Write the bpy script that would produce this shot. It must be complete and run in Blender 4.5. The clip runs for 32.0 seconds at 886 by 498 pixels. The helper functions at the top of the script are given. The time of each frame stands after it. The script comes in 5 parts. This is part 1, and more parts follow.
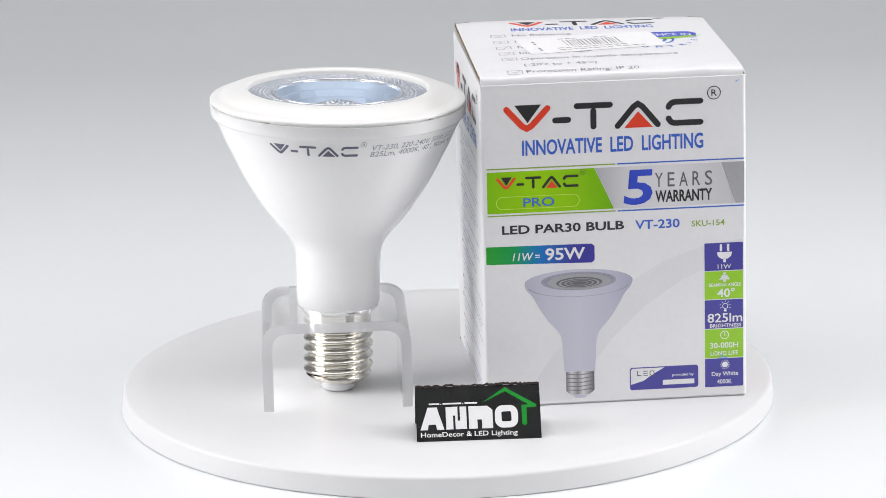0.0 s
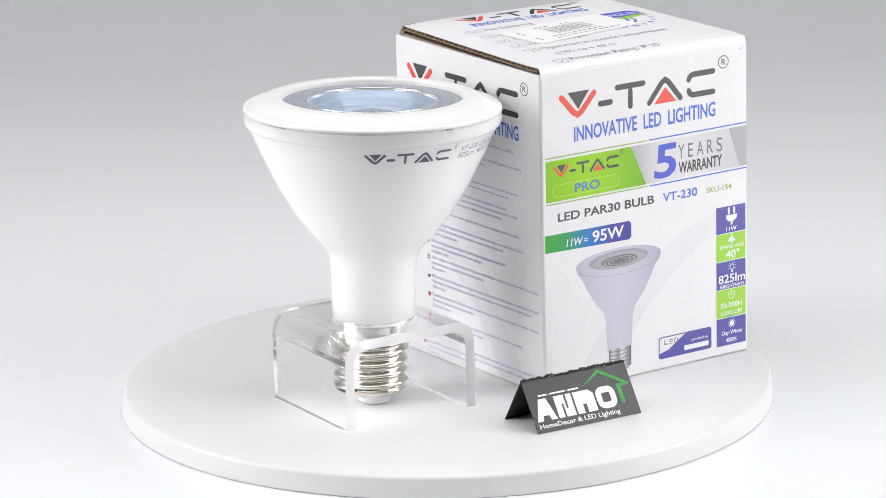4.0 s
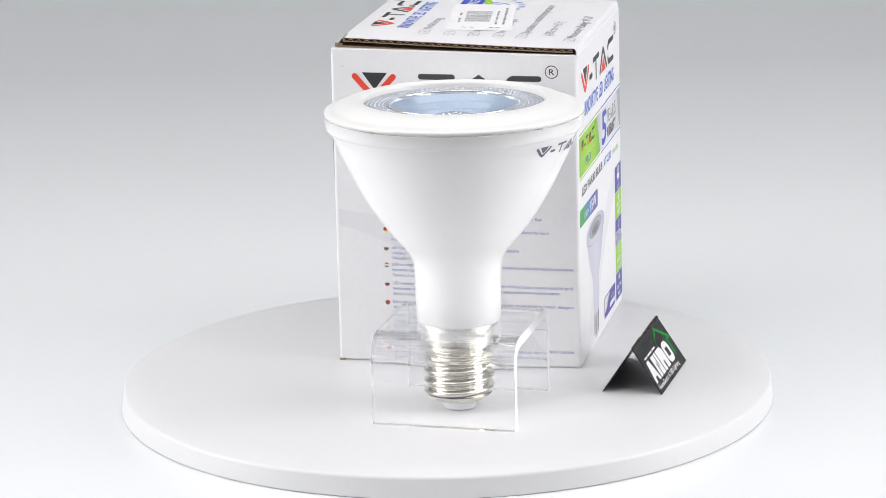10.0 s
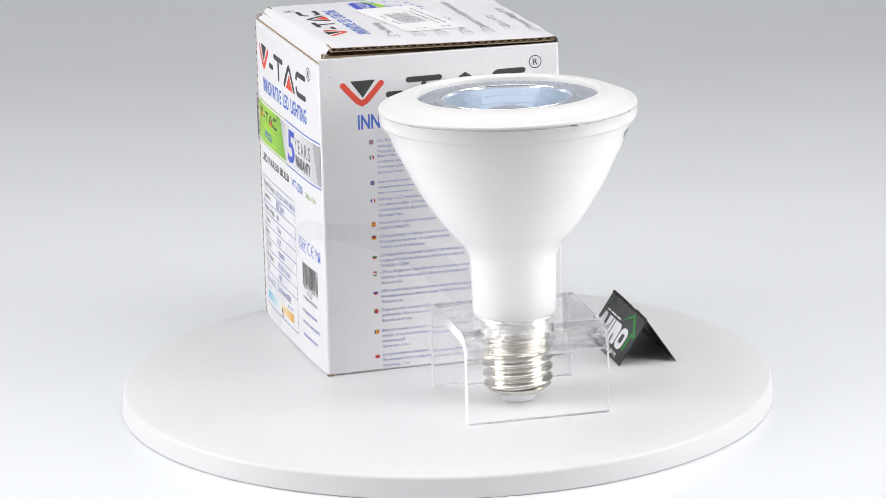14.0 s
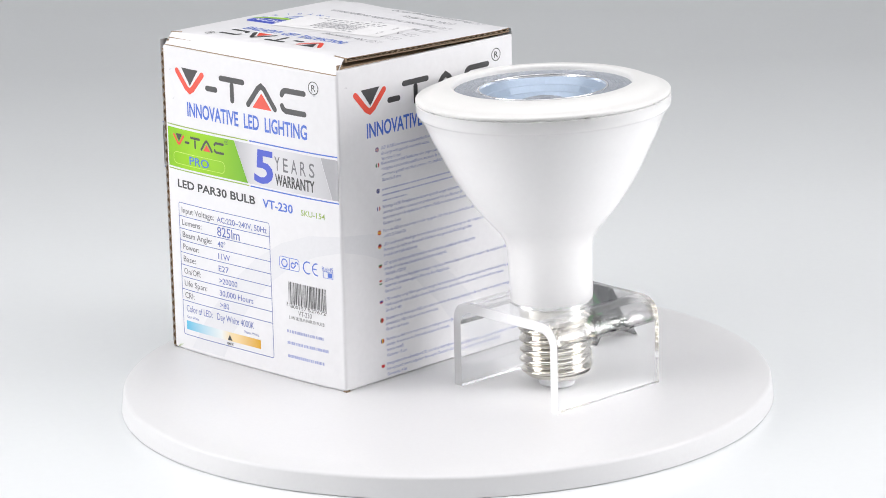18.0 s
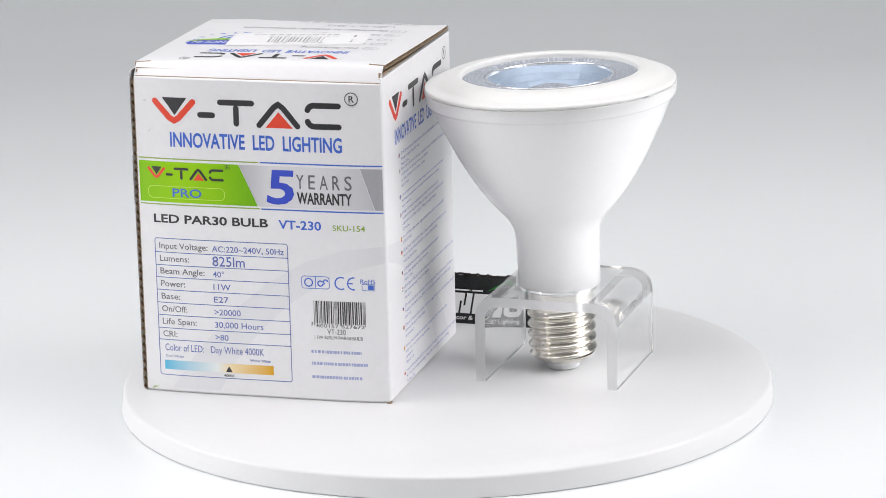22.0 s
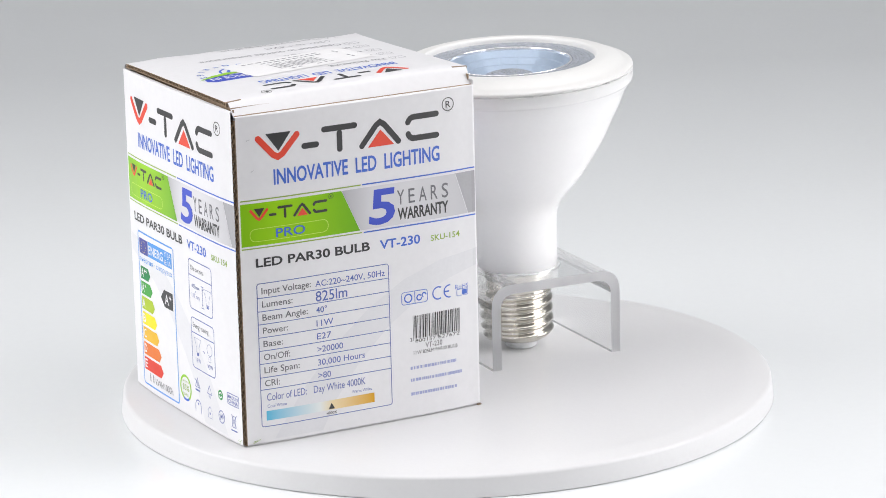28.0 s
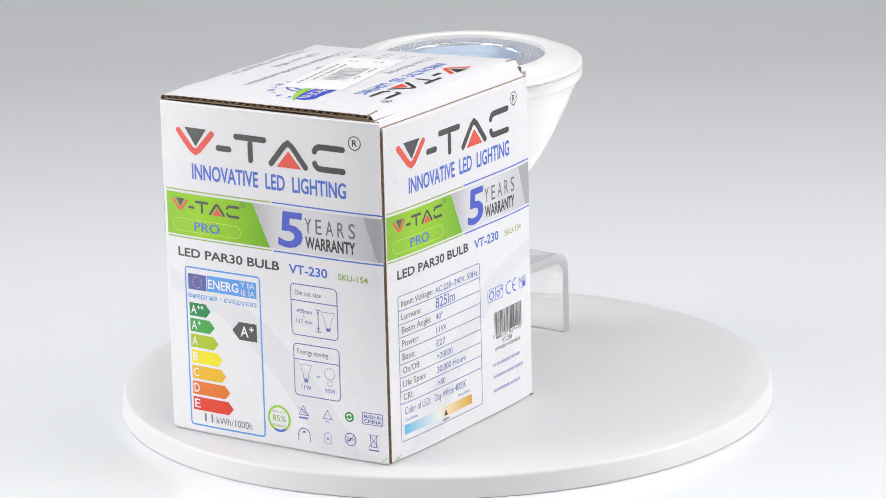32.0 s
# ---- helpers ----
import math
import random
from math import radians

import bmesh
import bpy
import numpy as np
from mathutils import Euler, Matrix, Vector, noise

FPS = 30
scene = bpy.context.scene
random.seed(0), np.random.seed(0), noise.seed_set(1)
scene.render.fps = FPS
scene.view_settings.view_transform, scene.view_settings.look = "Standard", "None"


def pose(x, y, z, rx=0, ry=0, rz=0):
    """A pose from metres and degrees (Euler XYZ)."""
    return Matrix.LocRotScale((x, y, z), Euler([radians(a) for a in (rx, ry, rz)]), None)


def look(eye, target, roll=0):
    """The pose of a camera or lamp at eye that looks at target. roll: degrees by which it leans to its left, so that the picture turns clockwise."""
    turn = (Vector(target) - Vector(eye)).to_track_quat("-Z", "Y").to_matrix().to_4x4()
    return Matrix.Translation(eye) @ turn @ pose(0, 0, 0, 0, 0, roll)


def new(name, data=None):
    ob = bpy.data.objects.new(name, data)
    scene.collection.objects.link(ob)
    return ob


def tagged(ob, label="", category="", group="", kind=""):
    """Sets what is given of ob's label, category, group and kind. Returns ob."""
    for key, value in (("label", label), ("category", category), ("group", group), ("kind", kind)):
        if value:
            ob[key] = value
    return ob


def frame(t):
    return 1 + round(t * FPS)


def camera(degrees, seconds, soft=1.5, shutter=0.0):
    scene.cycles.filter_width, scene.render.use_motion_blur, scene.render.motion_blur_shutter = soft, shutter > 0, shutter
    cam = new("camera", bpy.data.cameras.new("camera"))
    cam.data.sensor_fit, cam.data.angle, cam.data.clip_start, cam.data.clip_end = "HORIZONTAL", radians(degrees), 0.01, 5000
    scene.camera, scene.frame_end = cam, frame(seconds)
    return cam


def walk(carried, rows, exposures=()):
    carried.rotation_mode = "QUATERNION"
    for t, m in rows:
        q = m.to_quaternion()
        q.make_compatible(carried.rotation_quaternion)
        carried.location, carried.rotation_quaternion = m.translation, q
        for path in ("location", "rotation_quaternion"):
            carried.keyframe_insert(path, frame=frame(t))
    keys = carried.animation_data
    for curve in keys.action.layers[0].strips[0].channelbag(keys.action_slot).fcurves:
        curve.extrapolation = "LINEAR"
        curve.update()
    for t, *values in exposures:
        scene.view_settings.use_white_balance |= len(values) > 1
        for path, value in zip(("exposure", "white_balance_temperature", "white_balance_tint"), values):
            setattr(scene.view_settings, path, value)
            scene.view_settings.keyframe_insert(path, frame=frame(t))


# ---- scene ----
# camera: stands still on a tripod, a long lens, 1.3 m from the turntable's axis
cam = camera(14.12, 32.0, soft=0.9)
EYE = Vector((0.0, -1.3213, 0.3989))
AIM = EYE + Vector((-0.00029, math.cos(radians(14.842)), -math.sin(radians(14.842))))
walk(cam, [(0.0, look(EYE, AIM, -1.414)), (32.0, look(EYE, AIM, -1.414))], exposures=[(0.0, 0.0), (32.0, 0.0)])

# the platter's turn, in degrees
TURN_START, TURN_SPEED = -24.117, 7.2437

# ---- world and lights: two big soft boxes at the sides, one overhead ----
world = bpy.data.worlds.new("studio")
scene.world = world
world.use_nodes = True
world.node_tree.nodes["Background"].inputs[0].default_value = (0.9, 0.95, 1.0, 1)
world.node_tree.nodes["Background"].inputs[1].default_value = 0.3


def softbox(name, eye, target, sx, sy, watts, colour=(1, 1, 1)):
    lamp = bpy.data.lights.new(name, "AREA")
    lamp.shape, lamp.size, lamp.size_y, lamp.energy, lamp.color = "RECTANGLE", sx, sy, watts, colour
    ob = new(name, lamp)
    ob.matrix_world = look(eye, target)
    return ob


softbox("softbox_left", (-0.85, -0.24, 0.33), (0, -0.10, 0.05), 0.6, 0.64, 6.4, (0.998, 0.98, 0.992))
softbox("softbox_right", (0.85, -0.24, 0.33), (0, -0.10, 0.05), 0.6, 0.64, 6.4, (0.998, 0.98, 0.992))
softbox("softbox_top", (0.0, -0.13, 0.85), (0, -0.13, 0.0), 1.4, 0.85, 7.3, (0.998, 0.98, 0.992))


# ---- materials ----
def lin(r, g, b):
    """Linear colour from 0-255 display values."""
    return tuple((c / 255 / 12.92) if c / 255 <= 0.04045 else ((c / 255 + 0.055) / 1.055) ** 2.4 for c in (r, g, b))


def surface(name, colour, rough=0.5, metal=0.0, var=0.05, scale=60.0, bump=0.02, fine=900.0, coat=0.0, spec=0.5):
    """A principled material with colour, gloss and relief varied at two scales."""
    m = bpy.data.materials.new(name)
    m.use_nodes = True
    nt = m.node_tree
    b = nt.nodes["Principled BSDF"]
    b.inputs["Roughness"].default_value, b.inputs["Metallic"].default_value = rough, metal
    b.inputs["Coat Weight"].default_value = coat
    b.inputs["Coat Roughness"].default_value = 0.12
    b.inputs["Specular IOR Level"].default_value = spec
    co = nt.nodes.new("ShaderNodeTexCoord")
    n1, n2 = nt.nodes.new("ShaderNodeTexNoise"), nt.nodes.new("ShaderNodeTexNoise")
    n1.inputs["Scale"].default_value, n2.inputs["Scale"].default_value = scale, fine
    n1.inputs["Detail"].default_value, n2.inputs["Detail"].default_value = 3, 2
    for n in (n1, n2):
        nt.links.new(co.outputs["Object"], n.inputs["Vector"])
    add = nt.nodes.new("ShaderNodeMath")
    add.operation = "ADD"
    nt.links.new(n1.outputs["Fac"], add.inputs[0])
    nt.links.new(n2.outputs["Fac"], add.inputs[1])
    ramp = nt.nodes.new("ShaderNodeMapRange")
    ramp.inputs["From Min"].default_value, ramp.inputs["From Max"].default_value = 0.6, 1.4
    ramp.inputs["To Min"].default_value, ramp.inputs["To Max"].default_value = 1 - var, 1.0
    nt.links.new(add.outputs[0], ramp.inputs["Value"])
    mul = nt.nodes.new("ShaderNodeMix")
    mul.data_type, mul.blend_type = "RGBA", "MULTIPLY"
    mul.inputs["Factor"].default_value = 1.0
    mul.inputs["A"].default_value = (*colour, 1)
    nt.links.new(ramp.outputs[0], mul.inputs["B"])
    nt.links.new(mul.outputs["Result"], b.inputs["Base Color"])
    rr = nt.nodes.new("ShaderNodeMapRange")
    rr.inputs["To Min"].default_value, rr.inputs["To Max"].default_value = max(0.02, rough * 0.85), min(1, rough * 1.15)
    nt.links.new(n1.outputs["Fac"], rr.inputs["Value"])
    nt.links.new(rr.outputs[0], b.inputs["Roughness"])
    if bump:
        bp = nt.nodes.new("ShaderNodeBump")
        bp.inputs["Strength"].default_value, bp.inputs["Distance"].default_value = bump, 0.0004
        nt.links.new(add.outputs[0], bp.inputs["Height"])
        nt.links.new(bp.outputs[0], b.inputs["Normal"])
    return m


def clear(name, tint, haze=0.03, rough=0.03):
    """A clear thin sheet: light passes straight through, a little is scattered, gloss grows towards grazing angles."""
    m = bpy.data.materials.new(name)
    m.use_nodes = True
    nt = m.node_tree
    nt.nodes.remove(nt.nodes["Principled BSDF"])
    out = nt.nodes["Material Output"]
    tr, di, gl, fr = (nt.nodes.new("ShaderNode" + k) for k in ("BsdfTransparent", "BsdfDiffuse", "BsdfGlossy", "LayerWeight"))
    power, scale = nt.nodes.new("ShaderNodeMath"), nt.nodes.new("ShaderNodeMath")
    mix1, mix2 = nt.nodes.new("ShaderNodeMixShader"), nt.nodes.new("ShaderNodeMixShader")
    tr.inputs["Color"].default_value = (*tint, 1)
    di.inputs["Color"].default_value = (0.9, 0.9, 0.92, 1)
    gl.inputs["Roughness"].default_value, fr.inputs["Blend"].default_value = rough, 0.5
    power.operation, scale.operation = "POWER", "MULTIPLY_ADD"
    power.inputs[1].default_value, scale.inputs[1].default_value, scale.inputs[2].default_value = 2.5, 0.36, 0.02
    nt.links.new(fr.outputs["Facing"], power.inputs[0])
    nt.links.new(power.outputs[0], scale.inputs[0])
    mix1.inputs[0].default_value = haze
    tl, soft = nt.nodes.new("ShaderNodeBsdfTranslucent"), nt.nodes.new("ShaderNodeMixShader")
    tl.inputs["Color"].default_value = (0.95, 0.95, 0.96, 1)
    soft.inputs[0].default_value = 0.75
    nt.links.new(di.outputs[0], soft.inputs[1])
    nt.links.new(tl.outputs[0], soft.inputs[2])
    nt.links.new(tr.outputs[0], mix1.inputs[1])
    nt.links.new(soft.outputs[0], mix1.inputs[2])
    nt.links.new(scale.outputs[0], mix2.inputs[0])
    nt.links.new(mix1.outputs[0], mix2.inputs[1])
    nt.links.new(gl.outputs[0], mix2.inputs[2])
    nt.links.new(mix2.outputs[0], out.inputs["Surface"])
    return m


def acrylic(name, straight=0.0):
    """Solid clear plastic: real refraction, polished faces with a faint ripple; a share of the light may pass straight through."""
    m = bpy.data.materials.new(name)
    m.use_nodes = True
    nt = m.node_tree
    b = nt.nodes["Principled BSDF"]
    b.inputs["Base Color"].default_value = (0.99, 0.995, 0.995, 1)
    b.inputs["Transmission Weight"].default_value = 1.0
    b.inputs["IOR"].default_value = 1.49
    b.inputs["Roughness"].default_value = 0.0
    co, n1, bp = nt.nodes.new("ShaderNodeTexCoord"), nt.nodes.new("ShaderNodeTexNoise"), nt.nodes.new("ShaderNodeBump")
    n1.inputs["Scale"].default_value = 90.0
    bp.inputs["Strength"].default_value, bp.inputs["Distance"].default_value = 0.05, 0.0003
    nt.links.new(co.outputs["Object"], n1.inputs["Vector"])
    nt.links.new(n1.outputs["Fac"], bp.inputs["Height"])
    nt.links.new(bp.outputs[0], b.inputs["Normal"])
    tr, mix = nt.nodes.new("ShaderNodeBsdfTransparent"), nt.nodes.new("ShaderNodeMixShader")
    mix.inputs[0].default_value = 1.0 - straight
    nt.links.new(tr.outputs[0], mix.inputs[1])
    nt.links.new(b.outputs[0], mix.inputs[2])
    nt.links.new(mix.outputs[0], nt.nodes["Material Output"].inputs["Surface"])
    return m


def gradient(name, stops, axis, x0, x1, rough=0.35):
    """A printed colour gradient along one axis of the object, between x0 and x1 metres."""
    m = surface(name, (1, 1, 1), rough, bump=0)
    nt = m.node_tree
    b = nt.nodes["Principled BSDF"]
    co, sp, mr, cr = (nt.nodes.new("ShaderNode" + k) for k in ("TexCoord", "SeparateXYZ", "MapRange", "ValToRGB"))
    nt.links.new(co.outputs["Object"], sp.inputs[0])
    nt.links.new(sp.outputs[axis], mr.inputs["Value"])
    mr.inputs["From Min"].default_value, mr.inputs["From Max"].default_value = x0, x1
    nt.links.new(mr.outputs[0], cr.inputs["Fac"])
    e = cr.color_ramp.elements
    e[0].position, e[0].color = stops[0][0], (*stops[0][1], 1)
    e[1].position, e[1].color = stops[-1][0], (*stops[-1][1], 1)
    for pos, col in stops[1:-1]:
        e.new(pos).color = (*col, 1)
    nt.links.new(cr.outputs[0], b.inputs["Base Color"])
    return m


PAPER = surface("white_glossy_sweep", (0.800, 0.826, 0.834), 0.22, var=0.02, scale=4, bump=0.02, fine=300)
# Walls and floor of the unseen added room; the grey one throws front fill.
WALL = surface("white_studio_wall", (0.78, 0.78, 0.79), 0.8, var=0.1, scale=2, bump=0.05, fine=60)
FILL_WALL = surface("grey_fill_wall", (0.60, 0.60, 0.61), 0.8, var=0.1, scale=2, bump=0.05, fine=60)
STUDIOFLOOR = surface("dark_studio_floor", (0.10, 0.10, 0.105), 0.6, var=0.2, scale=3, bump=0.05, fine=80)
PLATTER = surface("white_satin_platter", (0.712, 0.714, 0.72), 0.38, var=0.03, scale=25, bump=0.02, fine=700)
BASE = surface("white_plastic_base", (0.75, 0.75, 0.77), 0.4)
BOARD = surface("white_coated_board", (0.785, 0.785, 0.798), 0.33, spec=0.6, var=0.05, scale=70, bump=0.10, fine=400)
KRAFT = surface("brown_kraft_board", (0.36, 0.26, 0.17), 0.85, var=0.35, scale=300, bump=0.3, fine=2500)
SWOOSH = surface("pale_grey_print", (0.725, 0.73, 0.75), 0.44, spec=1.0, var=0.05, bump=0.05)
INK = surface("black_ink", lin(24, 24, 27), 0.44, spec=1.0, var=0.15, bump=0.02)
RED = surface("red_ink", lin(228, 56, 14), 0.44, spec=1.0, var=0.08, bump=0.02)
BLUE = surface("blue_ink", lin(46, 98, 202), 0.44, spec=1.0, var=0.08, bump=0.02)
DEEPBLUE = surface("deep_blue_ink", lin(34, 66, 194), 0.44, spec=1.0, var=0.08, bump=0.02)
NAVY = surface("navy_ink", lin(56, 52, 152), 0.44, spec=1.0, var=0.08, bump=0.02)
GREEN = surface("leaf_green_ink", lin(146, 204, 6), 0.44, spec=1.0, var=0.08, bump=0.03)
DARKGREEN = surface("olive_green_ink", lin(140, 172, 50), 0.44, spec=1.0)
PILL = surface("pale_lime_ink", lin(196, 222, 92), 0.44, spec=1.0)
SILVER = surface("silver_grey_ink", (0.56, 0.56, 0.58), 0.44, spec=1.0, var=0.1, bump=0.03)
DARKSILVER = surface("darker_silver_ink", (0.38, 0.38, 0.40), 0.44, spec=1.0, var=0.1, bump=0.03)
GREYINK = surface("grey_ink", lin(100, 100, 106), 0.44, spec=1.0)
TEXTBLUE = surface("violet_blue_ink", lin(78, 98, 172), 0.44, spec=1.0)
SMALLBLUE = surface("pale_violet_blue_ink", lin(112, 126, 188), 0.44, spec=1.0)
FAINTBLUE = surface("faint_violet_blue_ink", lin(158, 166, 208), 0.44, spec=1.0)
WHITEINK = surface("white_ink", (0.80, 0.80, 0.81), 0.44, spec=1.0)
# grey ink paled: the grazing sheen on the lid's print is in its colour
LID_SHEEN_INK = surface("grey_ink_paled_by_sheen", lin(132, 132, 140), 0.44, spec=1.0)
CYAN = surface("sky_blue_ink", lin(70, 150, 225), 0.44, spec=1.0)
EUBLUE = surface("flag_blue_ink", lin(50, 60, 150), 0.44, spec=1.0)
YELLOW = surface("yellow_ink", lin(245, 215, 30), 0.44, spec=1.0)
PICTURE = surface("printed_lilac_grey", lin(196, 196, 212), 0.44, spec=1.0)
PICTURE_DARK = surface("printed_mid_grey", lin(160, 160, 176), 0.44, spec=1.0, var=0.3, scale=200)
STICKER = surface("white_sticker_paper", (0.83, 0.83, 0.83), 0.5, bump=0.03)
BULB = surface("white_lamp_plastic", (0.975, 0.975, 0.965), 0.22, var=0.02, scale=40, bump=0.01, fine=500)
glow = BULB.node_tree.nodes["Principled BSDF"].inputs
glow["Subsurface Weight"].default_value, glow["Subsurface Scale"].default_value, glow["Subsurface Radius"].default_value = 0.9, 0.02, (1.0, 1.0, 1.0)
BEZEL = surface("glossy_white_bezel", (0.775, 0.775, 0.76), 0.34, var=0.02, bump=0.005)
BULBINK = surface("grey_violet_print", lin(105, 105, 125), 0.5, var=0.25, scale=800)
BULBTEXT = surface("pale_grey_violet_print", lin(140, 140, 156), 0.5, var=0.25, scale=800)
NICKEL = surface("nickel_plated_brass", (0.78, 0.75, 0.68), 0.13, metal=1.0, var=0.1, scale=200, bump=0.05, fine=1500)
GLASSWHITE = surface("pale_grey_insulator", (0.72, 0.73, 0.74), 0.35, var=0.05)
# the bowl's bluish reflection is put into its base colour
REFLECTOR = surface("reflector_painted_bluish", (0.42, 0.51, 0.63), 0.30, metal=0.3, var=0.1, scale=150, bump=0.03)
RIMWHITE = surface("polished_lens_rim", (0.93, 0.93, 0.95), 0.08, metal=0.8, var=0.05, bump=0)
FACETED = surface("clear_faceted_plastic", (0.58, 0.62, 0.68), 0.12, metal=0.35, var=0.3, scale=420, bump=0.15, fine=1400)
ACRYLIC = acrylic("clear_acrylic", 0.05)
BENT = acrylic("heat_bent_acrylic", 0.62)
FROST = clear("frosted_saw_cut_acrylic", (0.99, 0.99, 0.99), 0.85, 0.3)
FROSTHOLE = clear("frosted_drilled_acrylic", (0.98, 0.985, 0.99), 0.35, 0.3)
CARD = surface("black_coated_card", (0.012, 0.013, 0.013), 0.28, var=0.3, scale=120, bump=0.04)
CARDEDGE = surface("torn_card_edge", (0.03, 0.022, 0.018), 0.8, var=0.4, scale=600, bump=0.3, fine=3000)
HOUSE = surface("green_print", lin(10, 140, 40), 0.35)


# ---- building helpers ----
def part(name, bm, material, parent, label="", smooth=False):
    """One mesh object under a thing or a part, from a bmesh or a mesh."""
    if isinstance(bm, bmesh.types.BMesh):
        me = bpy.data.meshes.new(name)
        bm.to_mesh(me)
        bm.free()
    else:
        me = bm
    me.materials.clear()
    me.materials.append(material)
    if smooth:
        me.polygons.foreach_set("use_smooth", [True] * len(me.polygons))
        me.set_sharp_from_angle(angle=radians(38))
    ob = new(name, me)
    ob.parent = parent
    if label:
        ob["label"] = label
    return ob


def mesh_of(name, verts, faces):
    me = bpy.data.meshes.new(name)
    me.from_pydata([tuple(v) for v in verts], [], faces)
    me.update()
    return me


def lathe(profile, n=96, close=False):
    """A mesh of revolution about z from (radius, height) pairs in mm."""
    verts, faces = [], []
    for r, z in profile:
        for k in range(n):
            a = 2 * math.pi * k / n
            verts.append((r * math.cos(a) / 1000, r * math.sin(a) / 1000, z / 1000))
    m = len(profile)
    for i in range(m - 1 + (1 if close else 0)):
        for k in range(n):
            a, b = i * n, ((i + 1) % m) * n
            faces.append((a + k, a + (k + 1) % n, b + (k + 1) % n, b + k))
    return mesh_of("lathe", verts, faces)


def rounded(points, radii, n=5):
    """A profile with its corners rounded: points and, for each, a radius."""
    out = []
    for i, (pt, r) in enumerate(zip(points, radii)):
        if r == 0 or i in (0, len(points) - 1):
            out.append(tuple(pt))
            continue
        p0, p1, p2 = (Vector(points[i + d]) for d in (-1, 0, 1))
        a, b = (p0 - p1), (p2 - p1)
        cut = min(r, a.length * 0.45, b.length * 0.45)
        a, b = p1 + a.normalized() * cut, p1 + b.normalized() * cut
        for k in range(n + 1):
            t = k / n
            out.append(tuple((1 - t) ** 2 * a + 2 * t * (1 - t) * p1 + t * t * b))
    return out


def slab(x0, x1, y0, y1, z0, z1, bevel=0.0):
    """A box in mm, with bevelled edges."""
    bm = bmesh.new()
    bmesh.ops.create_cube(bm, size=1)
    for v in bm.verts:
        v.co = Vector(((x0 + x1) / 2 + v.co.x * (x1 - x0), (y0 + y1) / 2 + v.co.y * (y1 - y0), (z0 + z1) / 2 + v.co.z * (z1 - z0))) / 1000
    if bevel:
        bmesh.ops.bevel(bm, geom=bm.edges[:], offset=bevel / 1000, segments=2, affect="EDGES", profile=0.5)
    return bm


# ---- flat print: shapes in a sheet's own mm, laid on a surface by a mapping ----
FONT_CACHE = {}


def font_mesh(body, bold=0.0, shear=0.0):
    """Vertices (2D) and faces of a line in the built-in font."""
    key = (body, bold, shear)
    if key not in FONT_CACHE:
        cu = bpy.data.curves.new("line", "FONT")
        cu.body, cu.size, cu.resolution_u, cu.offset, cu.shear = body, 1.0, 3, bold, shear
        ob = bpy.data.objects.new("line", cu)
        scene.collection.objects.link(ob)
        dg = bpy.context.evaluated_depsgraph_get()
        me = bpy.data.meshes.new_from_object(ob.evaluated_get(dg))
        vs = [(v.co.x, v.co.y) for v in me.vertices]
        fs = [tuple(q.vertices) for q in me.polygons]
        bpy.data.objects.remove(ob)
        bpy.data.curves.remove(cu)
        bpy.data.meshes.remove(me)
        FONT_CACHE[key] = (vs, fs)
    return FONT_CACHE[key]


